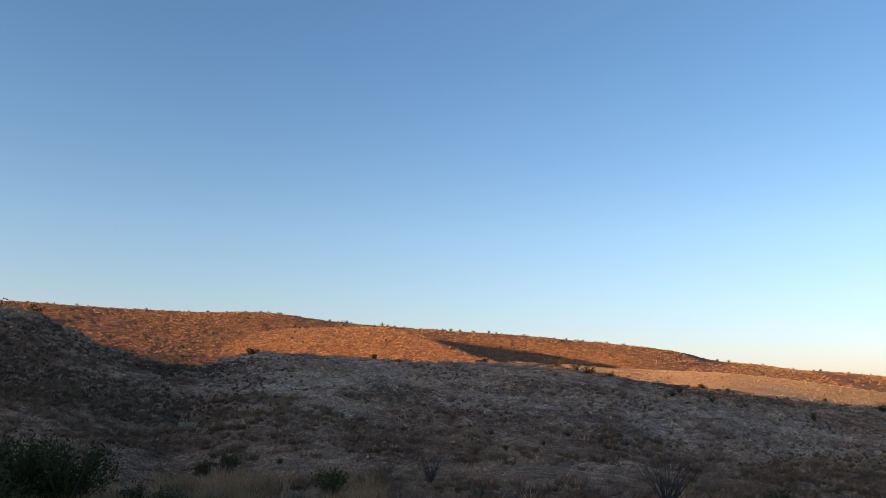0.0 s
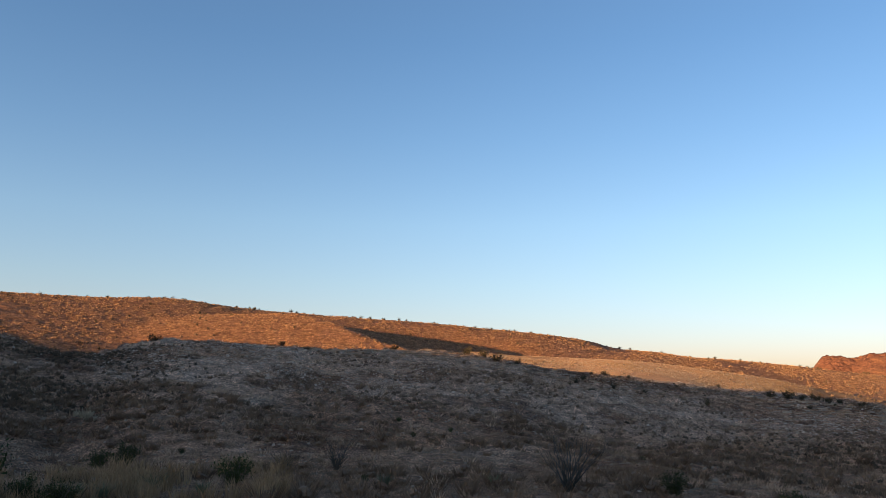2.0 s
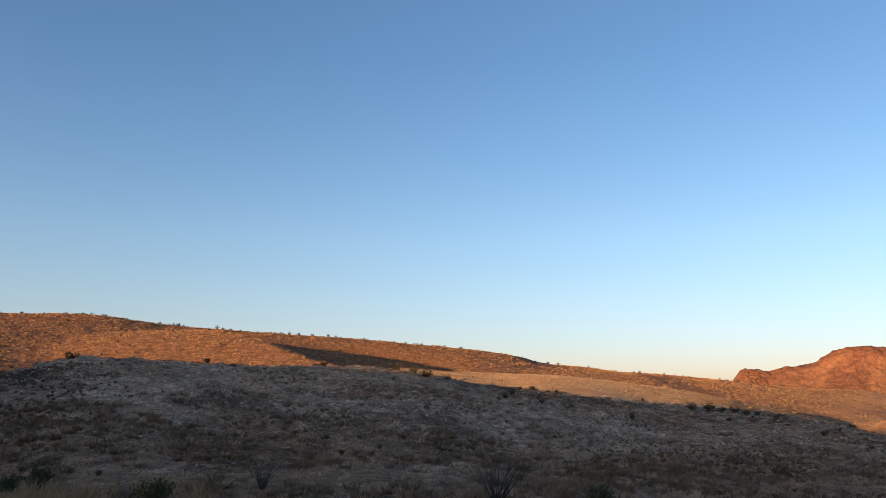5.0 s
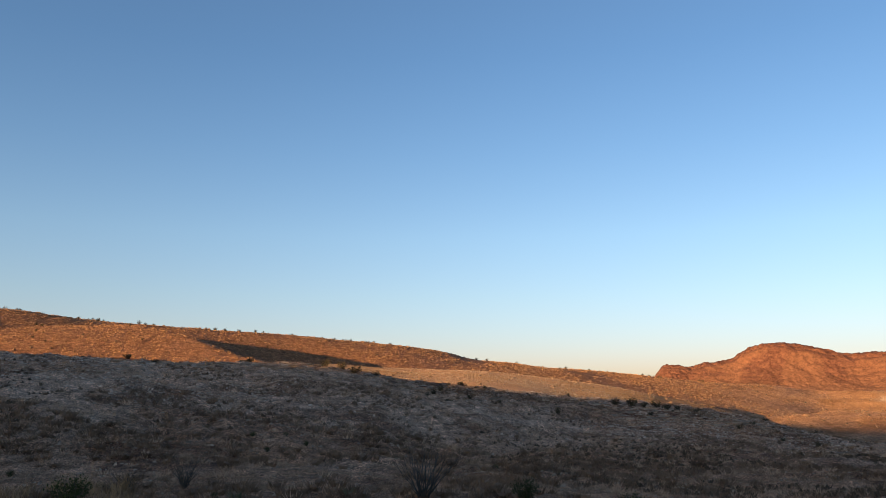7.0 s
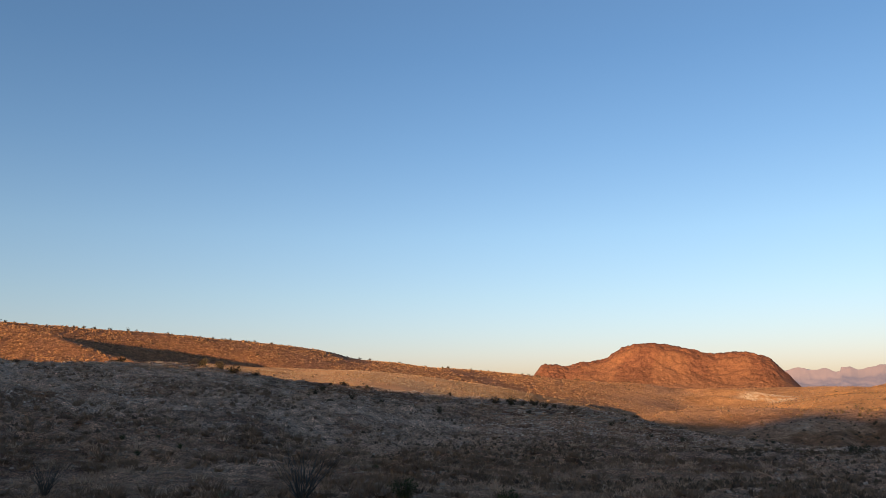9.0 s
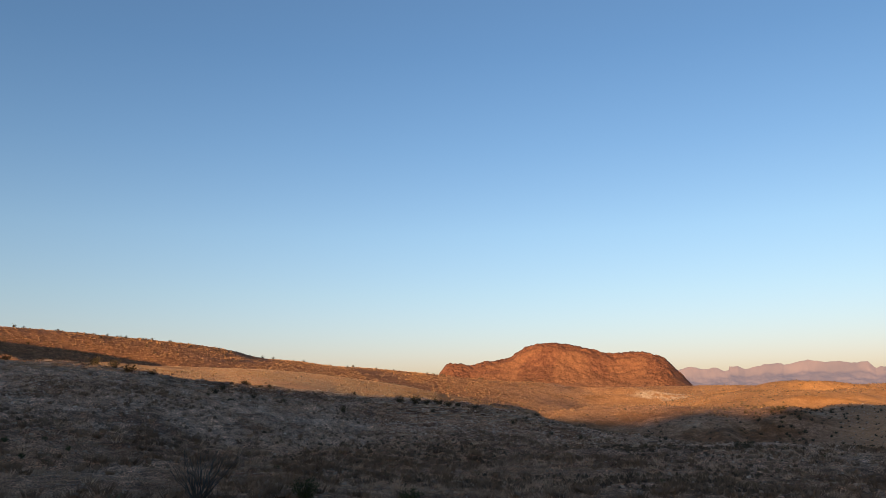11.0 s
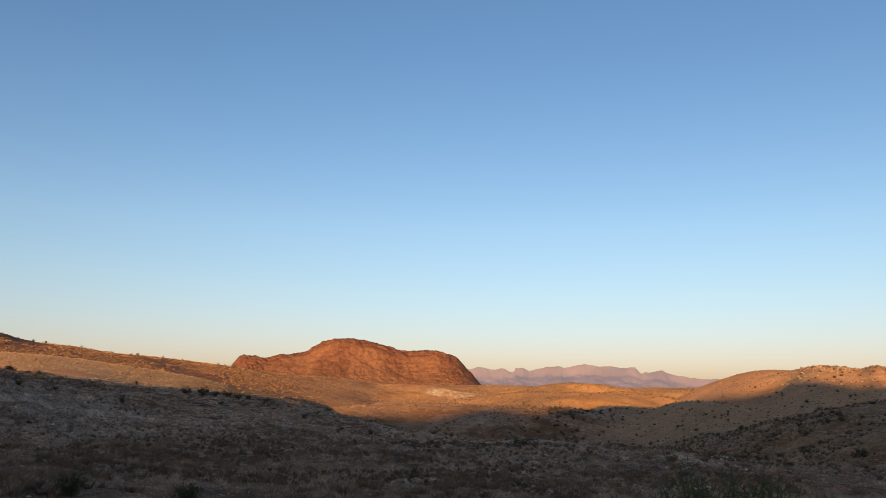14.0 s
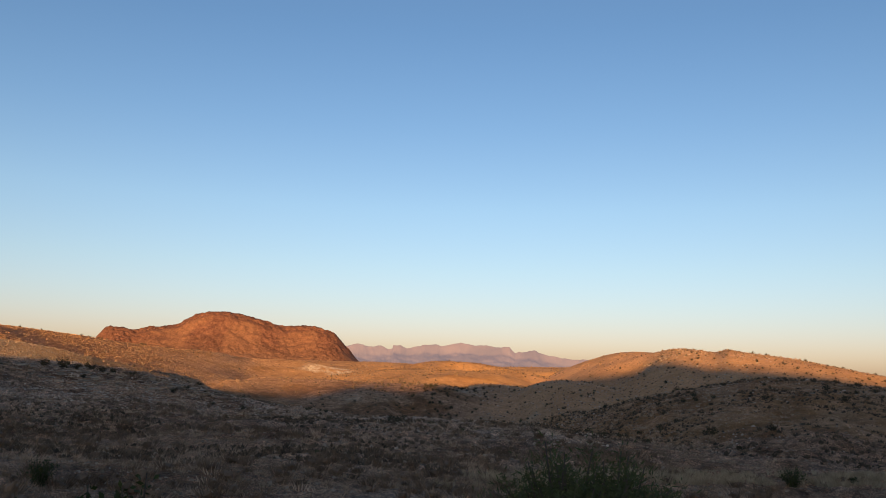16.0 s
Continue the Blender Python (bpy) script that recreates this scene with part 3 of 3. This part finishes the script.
def sector(n, a0, a1, d0, d1, patch=0.0, size=9.0, seed=0, keep=None):
    """n places spread evenly over a sector, or gathered in patches."""
    x, y = np.empty(0), np.empty(0)
    while len(x) < n:
        a = np.radians(RNG.uniform(a0, a1, n))
        d = np.sqrt(RNG.uniform(d0 * d0, d1 * d1, n))
        px, py = d * np.sin(a), d * np.cos(a)
        ok = fbm(px, py, size, 3, seed) + 0.5 > RNG.uniform(0, 1, n) * patch + 0.25 * patch
        if keep is not None:
            ok &= keep(np.degrees(a), d)
        x, y = np.concatenate([x, px[ok]]), np.concatenate([y, py[ok]])
    return x[:n], y[:n]


def rods(paths, mat_radius):
    """Thin tapered three-sided stems along lists of points."""
    v, f = [], []
    for pts, r in paths:
        m = len(pts)
        for j, p in enumerate(pts):
            rr = r * (1 - 0.75 * j / (m - 1))
            for q in range(3):
                v.append((p[0] + rr * math.cos(2.094 * q), p[1] + rr * math.sin(2.094 * q), p[2]))
        k = len(v) - 3 * m
        for j in range(m - 1):
            for q in range(3):
                a, b = k + 3 * j + q, k + 3 * j + (q + 1) % 3
                f += [(a, b, b + 3), (a, b + 3, a + 3)]
    return np.array(v), np.array(f)


def stem_path(rng, height, reach, bends=4, curl=0.1, start=0.05, droop=0.0):
    a, r = rng.uniform(0, 6.283), rng.uniform(0.25, 1)
    out = np.array([math.cos(a), math.sin(a)]) * reach * r
    height = height * (1 - droop * r)
    pts = []
    for j in range(bends + 1):
        t = j / bends
        xy = out * (start + t**1.25) + rng.normal(0, curl * height * 0.12, 2) * (t > 0)
        pts.append((xy[0], xy[1], -0.1 + (height + 0.1) * t))
    return pts


def leaves_on(rng, paths, per, size, spread, low=0.3, slim=0.32):
    """Small leaf blades round the upper part of the stems."""
    v, f = [], []
    for pts, r in paths:
        pts = np.array(pts)
        for _ in range(per):
            t = rng.uniform(low, 1.0) * (len(pts) - 1)
            i = min(int(t), len(pts) - 2)
            c = pts[i] + (pts[i + 1] - pts[i]) * (t - i) + rng.normal(0, spread, 3)
            d = rng.normal(0, 1, 3)
            d[2] = abs(d[2])
            d /= np.linalg.norm(d)
            e = np.cross(d, rng.normal(0, 1, 3))
            e /= np.linalg.norm(e)
            s = size * rng.uniform(0.6, 1.4)
            k = len(v)
            v += [c, c + d * s * 0.5 + e * s * slim, c + d * s, c + d * s * 0.5 - e * s * slim]
            f += [(k, k + 1, k + 2), (k, k + 2, k + 3)]
    return np.array(v), np.array(f)


# ---- growth: materials ----
def growth(name, dark, light, rough=0.8, size=0.4):
    g = Mat(name, rough)
    tone = g.attribute("tone")
    mixed = g.mix(tone, dark, light)
    g.colour(g.mix(0.5, mixed, g.ramp(g.noise(size, 3), [(0.3, grey(0.55)), (0.7, grey(1.0))]), "MULTIPLY"))
    return g


def plant(name, dark, light, size=0.5):
    """For single plants: the tone changes from plant to plant."""
    g = Mat(name, 0.75)
    info = g.t.nodes.new("ShaderNodeObjectInfo")
    mixed = g.mix(info.outputs["Random"], dark, light)
    g.colour(g.mix(0.6, mixed, g.ramp(g.noise(size, 3), [(0.3, grey(0.5)), (0.7, grey(1.0))]), "MULTIPLY"))
    return g


straw = growth("dry_grass", (0.16, 0.098, 0.06), (0.62, 0.42, 0.285))
dull_straw = growth("weathered_grass", (0.13, 0.083, 0.054), (0.5, 0.335, 0.225))
pale_straw = growth("bleached_grass", (0.28, 0.205, 0.13), (0.56, 0.43, 0.285))
russet = growth("russet_grass", (0.19, 0.1, 0.045), (0.44, 0.25, 0.11))
gold = growth("golden_grass", (0.15, 0.076, 0.036), (0.5, 0.285, 0.137))
tall_straw = growth("tall_dry_grass", (0.24, 0.15, 0.08), (0.43, 0.285, 0.16))
stone_mat = growth("pale_stone", (0.22, 0.155, 0.112), (0.62, 0.49, 0.385), 0.9, 0.2)
ledge_mat = growth("ledge_stone", (0.17, 0.12, 0.085), (0.40, 0.31, 0.235), 0.9, 0.3)
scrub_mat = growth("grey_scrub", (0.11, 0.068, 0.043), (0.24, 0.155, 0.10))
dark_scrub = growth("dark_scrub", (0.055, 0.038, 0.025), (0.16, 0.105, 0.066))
bark = plant("grey_bark", (0.08, 0.06, 0.05), (0.14, 0.11, 0.09))
leaf_dark = plant("dark_shrub_leaf", (0.04, 0.033, 0.018), (0.08, 0.062, 0.032))
leaf_green = plant("creosote_leaf", (0.032, 0.042, 0.012), (0.055, 0.068, 0.02))
leaf_fresh = plant("mesquite_leaf", (0.075, 0.088, 0.032), (0.1, 0.112, 0.042))
leaf_sotol = plant("sotol_leaf", (0.10, 0.115, 0.07), (0.16, 0.17, 0.10))
leaf_dry = plant("dry_yucca_leaf", (0.34, 0.28, 0.19), (0.5, 0.42, 0.3))
cane = plant("ocotillo_cane", (0.05, 0.046, 0.042), (0.085, 0.078, 0.07))

# ---- growth: loose cover ----
near_shapes = [blades(17, 0.34, 0.5, 0.05, 0.95) for _ in range(6)]
x, y = sector(18000, -34, 78, 30, 128, 0.6, 12, 3)
scatter("bunch_grass", near_shapes, x, y, 0.45 + 0.8 * RNG.uniform(0, 1, len(x)) ** 2, straw, "pale dry bunch grass tufts on the stony slope", "grass")
x, y = sector(1400, -34, 78, 22, 66, 0.9, 7, 9)
scatter("low_scrub", [clump() for _ in range(6)], x, y, RNG.uniform(0.5, 1.2, len(x)), scrub_mat, "low rounded grey-brown scrub by the wash", "scrub")
x, y = sector(7000, -34, 70, 50, 125, 1.25, 8, 11)
scatter("low_scrub", [small_clump() for _ in range(6)], x, y, RNG.uniform(0.35, 0.8, len(x)), scrub_mat, "patches of low brown scrub between the stones", "scrub")
stones = [stone(f) for f in (0.4, 0.5, 0.65, 0.8, 0.55, 0.45)]
x, y = sector(48000, -34, 66, 52, 135, 0.8, 16, 15, keep=lambda a, d: RNG.uniform(0, 1, len(a)) < 0.08 + np.where((a < -17) & (d < 88), 0.12, 1.0) * step(d, np.maximum(np.interp(a, *np.array(NEAR_D).T) - 62, 50), np.maximum(np.interp(a, *np.array(NEAR_D).T) - 25, 74)))
scatter("loose_stones", stones, x, y, 0.11 + 0.22 * RNG.uniform(0, 1, len(x)) ** 4, stone_mat, "loose pale limestone fragments on the hillside", "stones", sink=-0.08, stretch=RNG.uniform(0.8, 1.6, len(x)), turn=-np.arctan2(x, y) + RNG.normal(0, 0.7, len(x)))
x, y = sector(15000, -34, 80, 22, 82, 0.6, 9, 17)
scatter("gravel", stones, x, y, 0.08 + 0.2 * RNG.uniform(0, 1, len(x)) ** 3, ledge_mat, "grey-brown gravel and small stones on the lower slope", "gravel", sink=-0.1, stretch=RNG.uniform(0.8, 1.6, len(x)))
x, y = sector(86000, -34, 52, 130, 345, 0.4, 20, 21, keep=lambda a, d: ((a < 7) | (d > np.interp(a, *np.array(BENCH_D).T) + 2) | (RNG.uniform(0, 1, len(a)) < np.where(a > 34, 0.5, 0.0))) & (RNG.uniform(0, 1, len(a)) > 0.93 * step(a, 36, 50)))
scatter("dry_clumps", [tiny_clump() for _ in range(8)], x, y, (0.32 + 0.34 * RNG.uniform(0, 1, len(x)) ** 1.5) * (1 - 0.35 * step(np.degrees(np.arctan2(x, y)), 30, 42)), gold, "golden dry grass clumps covering the far ridge", "grass")
x, y = sector(15000, 3, 31, 128, 222, 0.3, 20, 23, keep=lambda a, d: (d > np.interp(a, *np.array(NEAR_D).T) + 3) & (d < np.interp(a, *np.array(BENCH_D).T) + 4))
scatter("short_grass", [tiny_clump() for _ in range(6)], x, y, RNG.uniform(0.1, 0.26, len(x)), pale_straw, "short pale grass covering the sunlit bench", "grass")
x, y = sector(900, 4, 31, 132, 215, 0.9, 16, 24, keep=lambda a, d: (d > np.interp(a, *np.array(NEAR_D).T) + 5) & (d < np.interp(a, *np.array(BENCH_D).T) + 2))
scatter("low_scrub", [small_clump() for _ in range(5)], x, y, RNG.uniform(0.25, 0.6, len(x)), scrub_mat, "brown scrub dotted over the sunlit grassy bench", "scrub")
x, y = sector(9000, 40, 92, 150, 400, 1.1, 30, 25)
scatter("dry_clumps", [tiny_clump() for _ in range(6)], x, y, RNG.uniform(0.15, 0.42, len(x)), russet, "dry grass clumps on the low hills", "grass")
x, y = sector(4600, -34, 92, 130, 430, 0.9, 30, 27)
scatter("far_scrub", [small_clump() for _ in range(5)], x, y, RNG.uniform(0.5, 1.3, len(x)), scrub_mat, "dark scrub dotted over the far slopes", "scrub")
x, y = sector(1500, 33, 63, 150, 340, 0.7, 40, 29)
scatter("far_scrub", [small_clump() for _ in range(5)], x, y, RNG.uniform(0.5, 1.15, len(x)), dark_scrub, "small dark scrub on the orange hills", "scrub")
x, y = sector(6500, 57, 92, 76, 150, 0.45, 12, 51, keep=lambda a, d: d < np.interp(a, *np.array(FORE_D).T) + 4)
scatter("hill_scrub", [small_clump() for _ in range(5)], x, y, 0.3 + 0.6 * RNG.uniform(0, 1, len(x)) ** 3, dark_scrub, "low dark scrub on the shaded foreground hill", "scrub")
x, y = sector(1700, 56, 90, 150, 225, 0.5, 25, 55)
scatter("hill_scrub", [small_clump() for _ in range(5)], x, y, 0.3 + 0.35 * RNG.uniform(0, 1, len(x)) ** 2, dark_scrub, "small dark scrub dotted over the sandy hill", "scrub")
x, y = sector(10000, 57, 92, 80, 212, 0.8, 25, 53)
scatter("hill_stones", stones, x, y, 0.14 + 0.25 * RNG.uniform(0, 1, len(x)) ** 4, stone_mat, "loose grey-brown stones on the rounded hill", "stones", sink=-0.08, stretch=RNG.uniform(0.8, 1.6, len(x)))


def slab():
    v = np.array([(-1, -1, -1), (1, -1, -1), (1, 1, -1), (-1, 1, -1), (-1, -1, 1), (1, -1, 1), (1, 1, 1), (-1, 1, 1)]) * 0.5 * (2.2, 0.9, 0.3) + RNG.normal(0, 0.1, (8, 3))
    q = [(0, 1, 5, 4), (1, 2, 6, 5), (2, 3, 7, 6), (3, 0, 4, 7), (4, 5, 6, 7)]
    return v, np.array([t for a, b, c, d in q for t in ((a, b, c), (a, c, d))])


# bedding slabs that crop out below the near crest
x, y = sector(1300, -14, 46, 85, 126, 1.3, 13, 57, keep=lambda a, d: (d > np.interp(a, *np.array(NEAR_D).T) - 26) & (d < np.interp(a, *np.array(NEAR_D).T) - 5))
scatter("rock_ledges", [slab() for _ in range(5)], x, y, 0.2 + 0.35 * RNG.uniform(0, 1, len(x)) ** 2, ledge_mat, "thin grey limestone ledges cropping out of the slope", "rocks", sink=-0.1, turn=-np.arctan2(x, y) + RNG.normal(0, 0.2, len(x)))
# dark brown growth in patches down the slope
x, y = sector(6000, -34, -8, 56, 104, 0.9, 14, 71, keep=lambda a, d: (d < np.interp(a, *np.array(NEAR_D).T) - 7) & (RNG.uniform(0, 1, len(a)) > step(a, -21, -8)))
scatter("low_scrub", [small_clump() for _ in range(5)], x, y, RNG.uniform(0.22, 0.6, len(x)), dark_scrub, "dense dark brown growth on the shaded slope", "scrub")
x, y = sector(3300, 16, 58, 42, 84, 1.4, 11, 73, keep=lambda a, d: RNG.uniform(0, 1, len(a)) < step(a, 16, 36) * (1 - step(a, 48, 58)))
scatter("low_scrub", [small_clump() for _ in range(5)], x, y, RNG.uniform(0.22, 0.6, len(x)), dark_scrub, "dark brown growth in patches across the slope", "scrub")
x, y = sector(5200, 56, 92, 38, 88, 0.5, 6, 75)
scatter("bunch_grass", [tuft() for _ in range(6)], x, y, 0.3 + 0.5 * RNG.uniform(0, 1, len(x)) ** 2, dull_straw, "small rounded dry tufts beyond the wash", "grass")
# rounded tufts and small gravel close by
x, y = sector(11000, -34, 80, 21, 58, 0.45, 5, 61)
scatter("bunch_grass", [tuft() for _ in range(6)], x, y, 0.3 + 0.5 * RNG.uniform(0, 1, len(x)) ** 2, dull_straw, "small rounded dry tufts on the gravelly lower slope", "grass")
x, y = sector(9000, -34, 80, 20, 52, 0.35, 6, 63)
scatter("gravel", stones, x, y, 0.05 + 0.14 * RNG.uniform(0, 1, len(x)) ** 3, ledge_mat, "fine pale gravel on the lower slope", "gravel", sink=-0.1, stretch=RNG.uniform(0.8, 1.6, len(x)))
tall = [blades(26, 0.75, 0.4, 0.03, 0.45, 2) for _ in range(6)]
x, y = sector(480, -31, -4, 28, 40, 1.4, 2.5, 33)
scatter("tall_grass", tall, x, y, RNG.uniform(0.6, 1.2, len(x)), tall_straw, "tall pale dry grass along the wash", "grass")


def strip(a, d):
    e = np.degrees(np.arctan((land(a, d) - EYE) / d)) - np.interp(a, (55, 69, 83), (-7.15, -6.25, -5.4))
    return (e > -0.75) & (e < 0.0)


x, y = sector(2200, 54, 92, 36, 82, 0.6, 6, 35, keep=strip)
scatter("tall_grass", tall, x, y, RNG.uniform(0.35, 0.75, len(x)), pale_straw, "tall pale dry grass on the flat", "grass")


# ---- growth: single plants ----
def shrub(name, label, category, group, height, width, stems, leaf_mat, per, leaf, spread, seed, low=0.12, single=False, slim=0.32):
    rng = np.random.default_rng(seed)
    ob = tagged(new(name), label, category, group)
    paths = [(stem_path(rng, height * rng.uniform(0.75, 1), width * 0.5, droop=0.5), 0.018 * height) for _ in range(stems)]
    if single:
        for path in paths:
            v, f = rods([path], 0)
            part("stem", v, f, bark, ob)
    else:
        v, f = rods(paths, 0)
        part("branchwork", v, f, bark, ob)
    v, f = leaves_on(rng, paths, per, leaf, spread, low, slim)
    part("foliage", v, f, leaf_mat, ob)
    return ob


def put(ob, a, d, scale=1.0, turn=0.0, first=False):
    x, y = d * math.sin(radians(a)), d * math.cos(radians(a))
    z = float(land_xy(np.array([x]), np.array([y]))[0]) - 0.03
    m = pose(x, y, z, 0, 0, turn)
    made = ob if first else copy_thing(ob, m)
    made.matrix_basis = m @ Matrix.Diagonal((scale, scale, scale * (0.85 + 0.3 * ((turn * 7.3) % 1)), 1))
    return made


def grow(protos, places):
    used = set()
    for k, (a, d, s) in enumerate(places):
        i = k % len(protos)
        put(protos[i], a, d, s, (k * 137.5) % 360, first=i not in used)
        used.add(i)


slope_shrubs = [shrub("desert_shrub", "dark leafy desert shrub on the stony hill", "shrub", "shrubs on the near hill", 1.2, 1.7, 13, leaf_dark, 26, 0.17, 0.12, 100 + k) for k in range(4)]
places = [(-13.3, 104, 1.25), (-27.2, 99, 1.3), (-29.5, 96, 1.6), (-4.9, 104, 0.8), (-3.2, 100, 0.7), (9.3, 108, 1.1), (11.6, 110, 0.9), (17.6, 121, 0.9), (28.3, 117, 1.1), (29.4, 118, 1.3), (31.0, 119, 1.1), (32.4, 119, 0.8), (30.2, 116, 0.8), (31.7, 117, 0.9), (33.6, 118, 0.7), (8.1, 104, 1.2), (10.2, 104, 1.3), (3.0, 106, 0.8)]
places += [(float(RNG.uniform(14, 52)), 0, 0.3 + 0.45 * float(RNG.uniform(0, 1)) ** 2) for _ in range(80)]
places = [(a, d or float(np.interp(a, *np.array(NEAR_D).T)) * float(RNG.uniform(0.74, 1.06)), s) for a, d, s in places]
grow(slope_shrubs, places)

ridge_shrubs = [shrub("ridge_shrub", "round bush on the sunlit skyline of the ridge", "shrub", "shrubs along the far ridge", 1.3, 1.9, 10, leaf_dark, 18, 0.24, 0.16, 200 + k) for k in range(4)]
places = [(a, float(np.interp(a, *np.array(FAR_D).T)) + float(RNG.uniform(-4, 1)), 0.32 + 0.55 * float(RNG.uniform(0, 1)) ** 2) for a in sorted(RNG.uniform(-33, 36, 120).tolist())]
places += [(float(a), float(np.interp(a, *np.array(FAR_D).T) - RNG.uniform(4, 70)), float(RNG.uniform(0.25, 0.6))) for a in RNG.uniform(-33, 44, 90)]
grow(ridge_shrubs, places)

hill_shrubs = [shrub("hill_shrub", "small dark shrub dotted on the rounded hill", "shrub", "shrubs on the rounded hill", 1.0, 1.5, 9, leaf_dark, 16, 0.22, 0.14, 300 + k) for k in range(4)]
places = [(float(RNG.uniform(56, 92)), float(RNG.uniform(80, 215)), float(RNG.uniform(0.28, 0.72))) for _ in range(180)]
places += [(float(RNG.uniform(57, 88)), float(RNG.uniform(150, 220)), float(RNG.uniform(0.25, 0.6))) for _ in range(190)]
places = [(a, d, s * (1.0 if d > 150 else 1.3)) for a, d, s in places]
grow(hill_shrubs, places)

wash_bushes = [shrub("wash_bush", "dark green thicket bush in the gully", "bush", "bushes in the gully", 1.9, 2.6, 12, leaf_dark, 24, 0.28, 0.2, 400 + k) for k in range(3)]
places = [(float(RNG.normal(54.3, 1.3)), float(RNG.uniform(150, 190)), float(RNG.uniform(0.2, 0.42))) for _ in range(75)]
places += [(float(RNG.uniform(48, 62)), float(RNG.uniform(140, 215)), float(RNG.uniform(0.2, 0.36))) for _ in range(60)]
grow(wash_bushes, places)

# near plants along the wash
def reach(ob, height, a, d, top, turn=0.0, first=False, most=1.9):
    """Puts a plant so that it grows up to that elevation (degrees) over the eye's level."""
    g = float(land(np.array([float(a)]), np.array([float(d)]))[0])
    s = min(most, max(0.3, (EYE + d * math.tan(radians(top)) - g) / height))
    made = put(ob, a, d, s, turn, first)
    made.scale = (s, s, s)
    return made


# the outer stems of a bush stand lower than its middle
big = shrub("creosote_bush", "large green creosote bush in the shade by the wash", "bush", "", 2.4, 3.0, 40, leaf_green, 130, 0.12, 0.12, 500, single=True, slim=0.16)
reach(big, 1.82, -26.6, 31, -2.6, 20, first=True)
for a, d, e in ((-30.5, 28, -2.9), (-24.0, 30, -3.0), (-28.6, 25, -4.6)):
    reach(big, 1.82, a, d, e, a * 40)
mid = shrub("creosote_bush", "small green creosote bush among dry grass", "bush", "small bushes by the wash", 1.5, 1.8, 26, leaf_green, 80, 0.11, 0.085, 501, single=True, slim=0.15)
reach(mid, 1.14, -7.4, 33, -4.6, 0, first=True)
for a, d, e in ((-14.4, 42, -3.7), (-16.0, 42, -4.1), (-20.0, 29, -5.6), (-18, 28, -5.9), (1.2, 34, -6.0), (3.4, 56, -3.4), (5.6, 57, -3.3), (7.0, 54, -3.5), (4.4, 52, -3.9),
                (22, 36, -5.2), (77.5, 62, -5.3), (86, 58, -5.0), (72, 62, -5.9), (81, 66, -5.6), (53.8, 72, -4.3), (56, 70, -4.8), (29, 33, -6.0), (-11, 44, -4.6), (46, 44, -6.3), (20, 50, -4.6)):
    reach(mid, 1.14, a, d, e, a * 31)
fresh = shrub("mesquite_bush", "feathery green bush beside the flat grass", "bush", "", 2.0, 2.0, 70, leaf_fresh, 380, 0.075, 0.08, 502, single=True, slim=0.09)
reach(fresh, 1.52, 63.2, 20, -5.2, 0, first=True, most=2.4)
reach(fresh, 1.52, 65.6, 20.5, -5.5, 120, most=2.4)
spray = shrub("leafy_spray", "upright leafy green branches close by", "plant", "leafy branches close by", 1.2, 0.5, 5, leaf_green, 70, 0.06, 0.025, 503, 0.1, True)
reach(spray, 0.85, 34.8, 13.0, -6.5, 0, first=True)
reach(spray, 0.85, 31.6, 13.4, -7.3, 90)
reach(spray, 0.85, 32.3, 13.2, -7.9, 200)
reach(spray, 0.85, 27.2, 13.0, -7.8, 40)

sotol = tagged(new("sotol"), "grey-green sotol rosette of long stiff blades", "sotol", "sotols in the grass")
v, f = blades(90, 0.8, 0.25, 0.035, 0.75, 2)
part("leaves", v, f, leaf_sotol, sotol)
v, f = rods([([(0, 0, -0.15), (0.01, 0, 0.1), (0.0, 0.01, 0.3)], 0.12)], 0)
part("core", v, f, bark, sotol)
for k, (a, d, s) in enumerate(((-21, 30, 1.1), (-17.4, 29.5, 1.2), (-20.0, 33, 0.9), (-12.5, 33, 1.0), (-15.5, 31, 0.9), (-9.5, 31, 0.8), (2.5, 33, 0.9), (10, 35, 0.8))):
    put(sotol, a, d, s, k * 70, first=k == 0)


def ocotillo(seed, height, width, canes):
    rng = np.random.default_rng(seed)
    ob = tagged(new("ocotillo"), "bare grey ocotillo with many thin upright canes", "ocotillo", "ocotillos")
    for _ in range(canes):
        v, f = rods([(stem_path(rng, height * rng.uniform(0.75, 1), width * 0.5, 6, 0.25, 0.02), 0.03)], 0)
        part("cane", v, f, cane, ob)
    return ob


oc = ocotillo(600, 2.7, 4.4, 42)
reach(oc, 2.7, 15.0, 34, -2.9, 0, first=True)
reach(oc, 2.7, -0.8, 38, -3.3, 77)
reach(oc, 2.7, -4.2, 39, -4.2, 200)
put(oc, 28.2, 118, 0.55, 40)

yucca = tagged(new("yucca"), "dry straw-coloured yucca with a stiff leaf skirt", "yucca", "dry yuccas on the slope")
v, f = blades(60, 0.9, 0.35, 0.06, 0.35, 2)
part("leaves", v, f, leaf_dry, yucca)
v, f = rods([([(0, 0, -0.1), (0.02, 0, 0.5), (0.0, 0.03, 1.1)], 0.05)], 0)
part("stalk", v, f, leaf_dry, yucca)
for k, (a, d, s) in enumerate(((-17.6, 55.5, 0.6), (-17.25, 55.0, 0.7), (-16.75, 55.5, 0.65), (-17.0, 54.5, 0.75), (-16.45, 54.0, 0.45), (-17.85, 60.5, 0.5), (-16.8, 60.0, 0.5), (-18.9, 59.0, 0.45))):
    put(yucca, a, d, s, k * 50, first=k == 0)
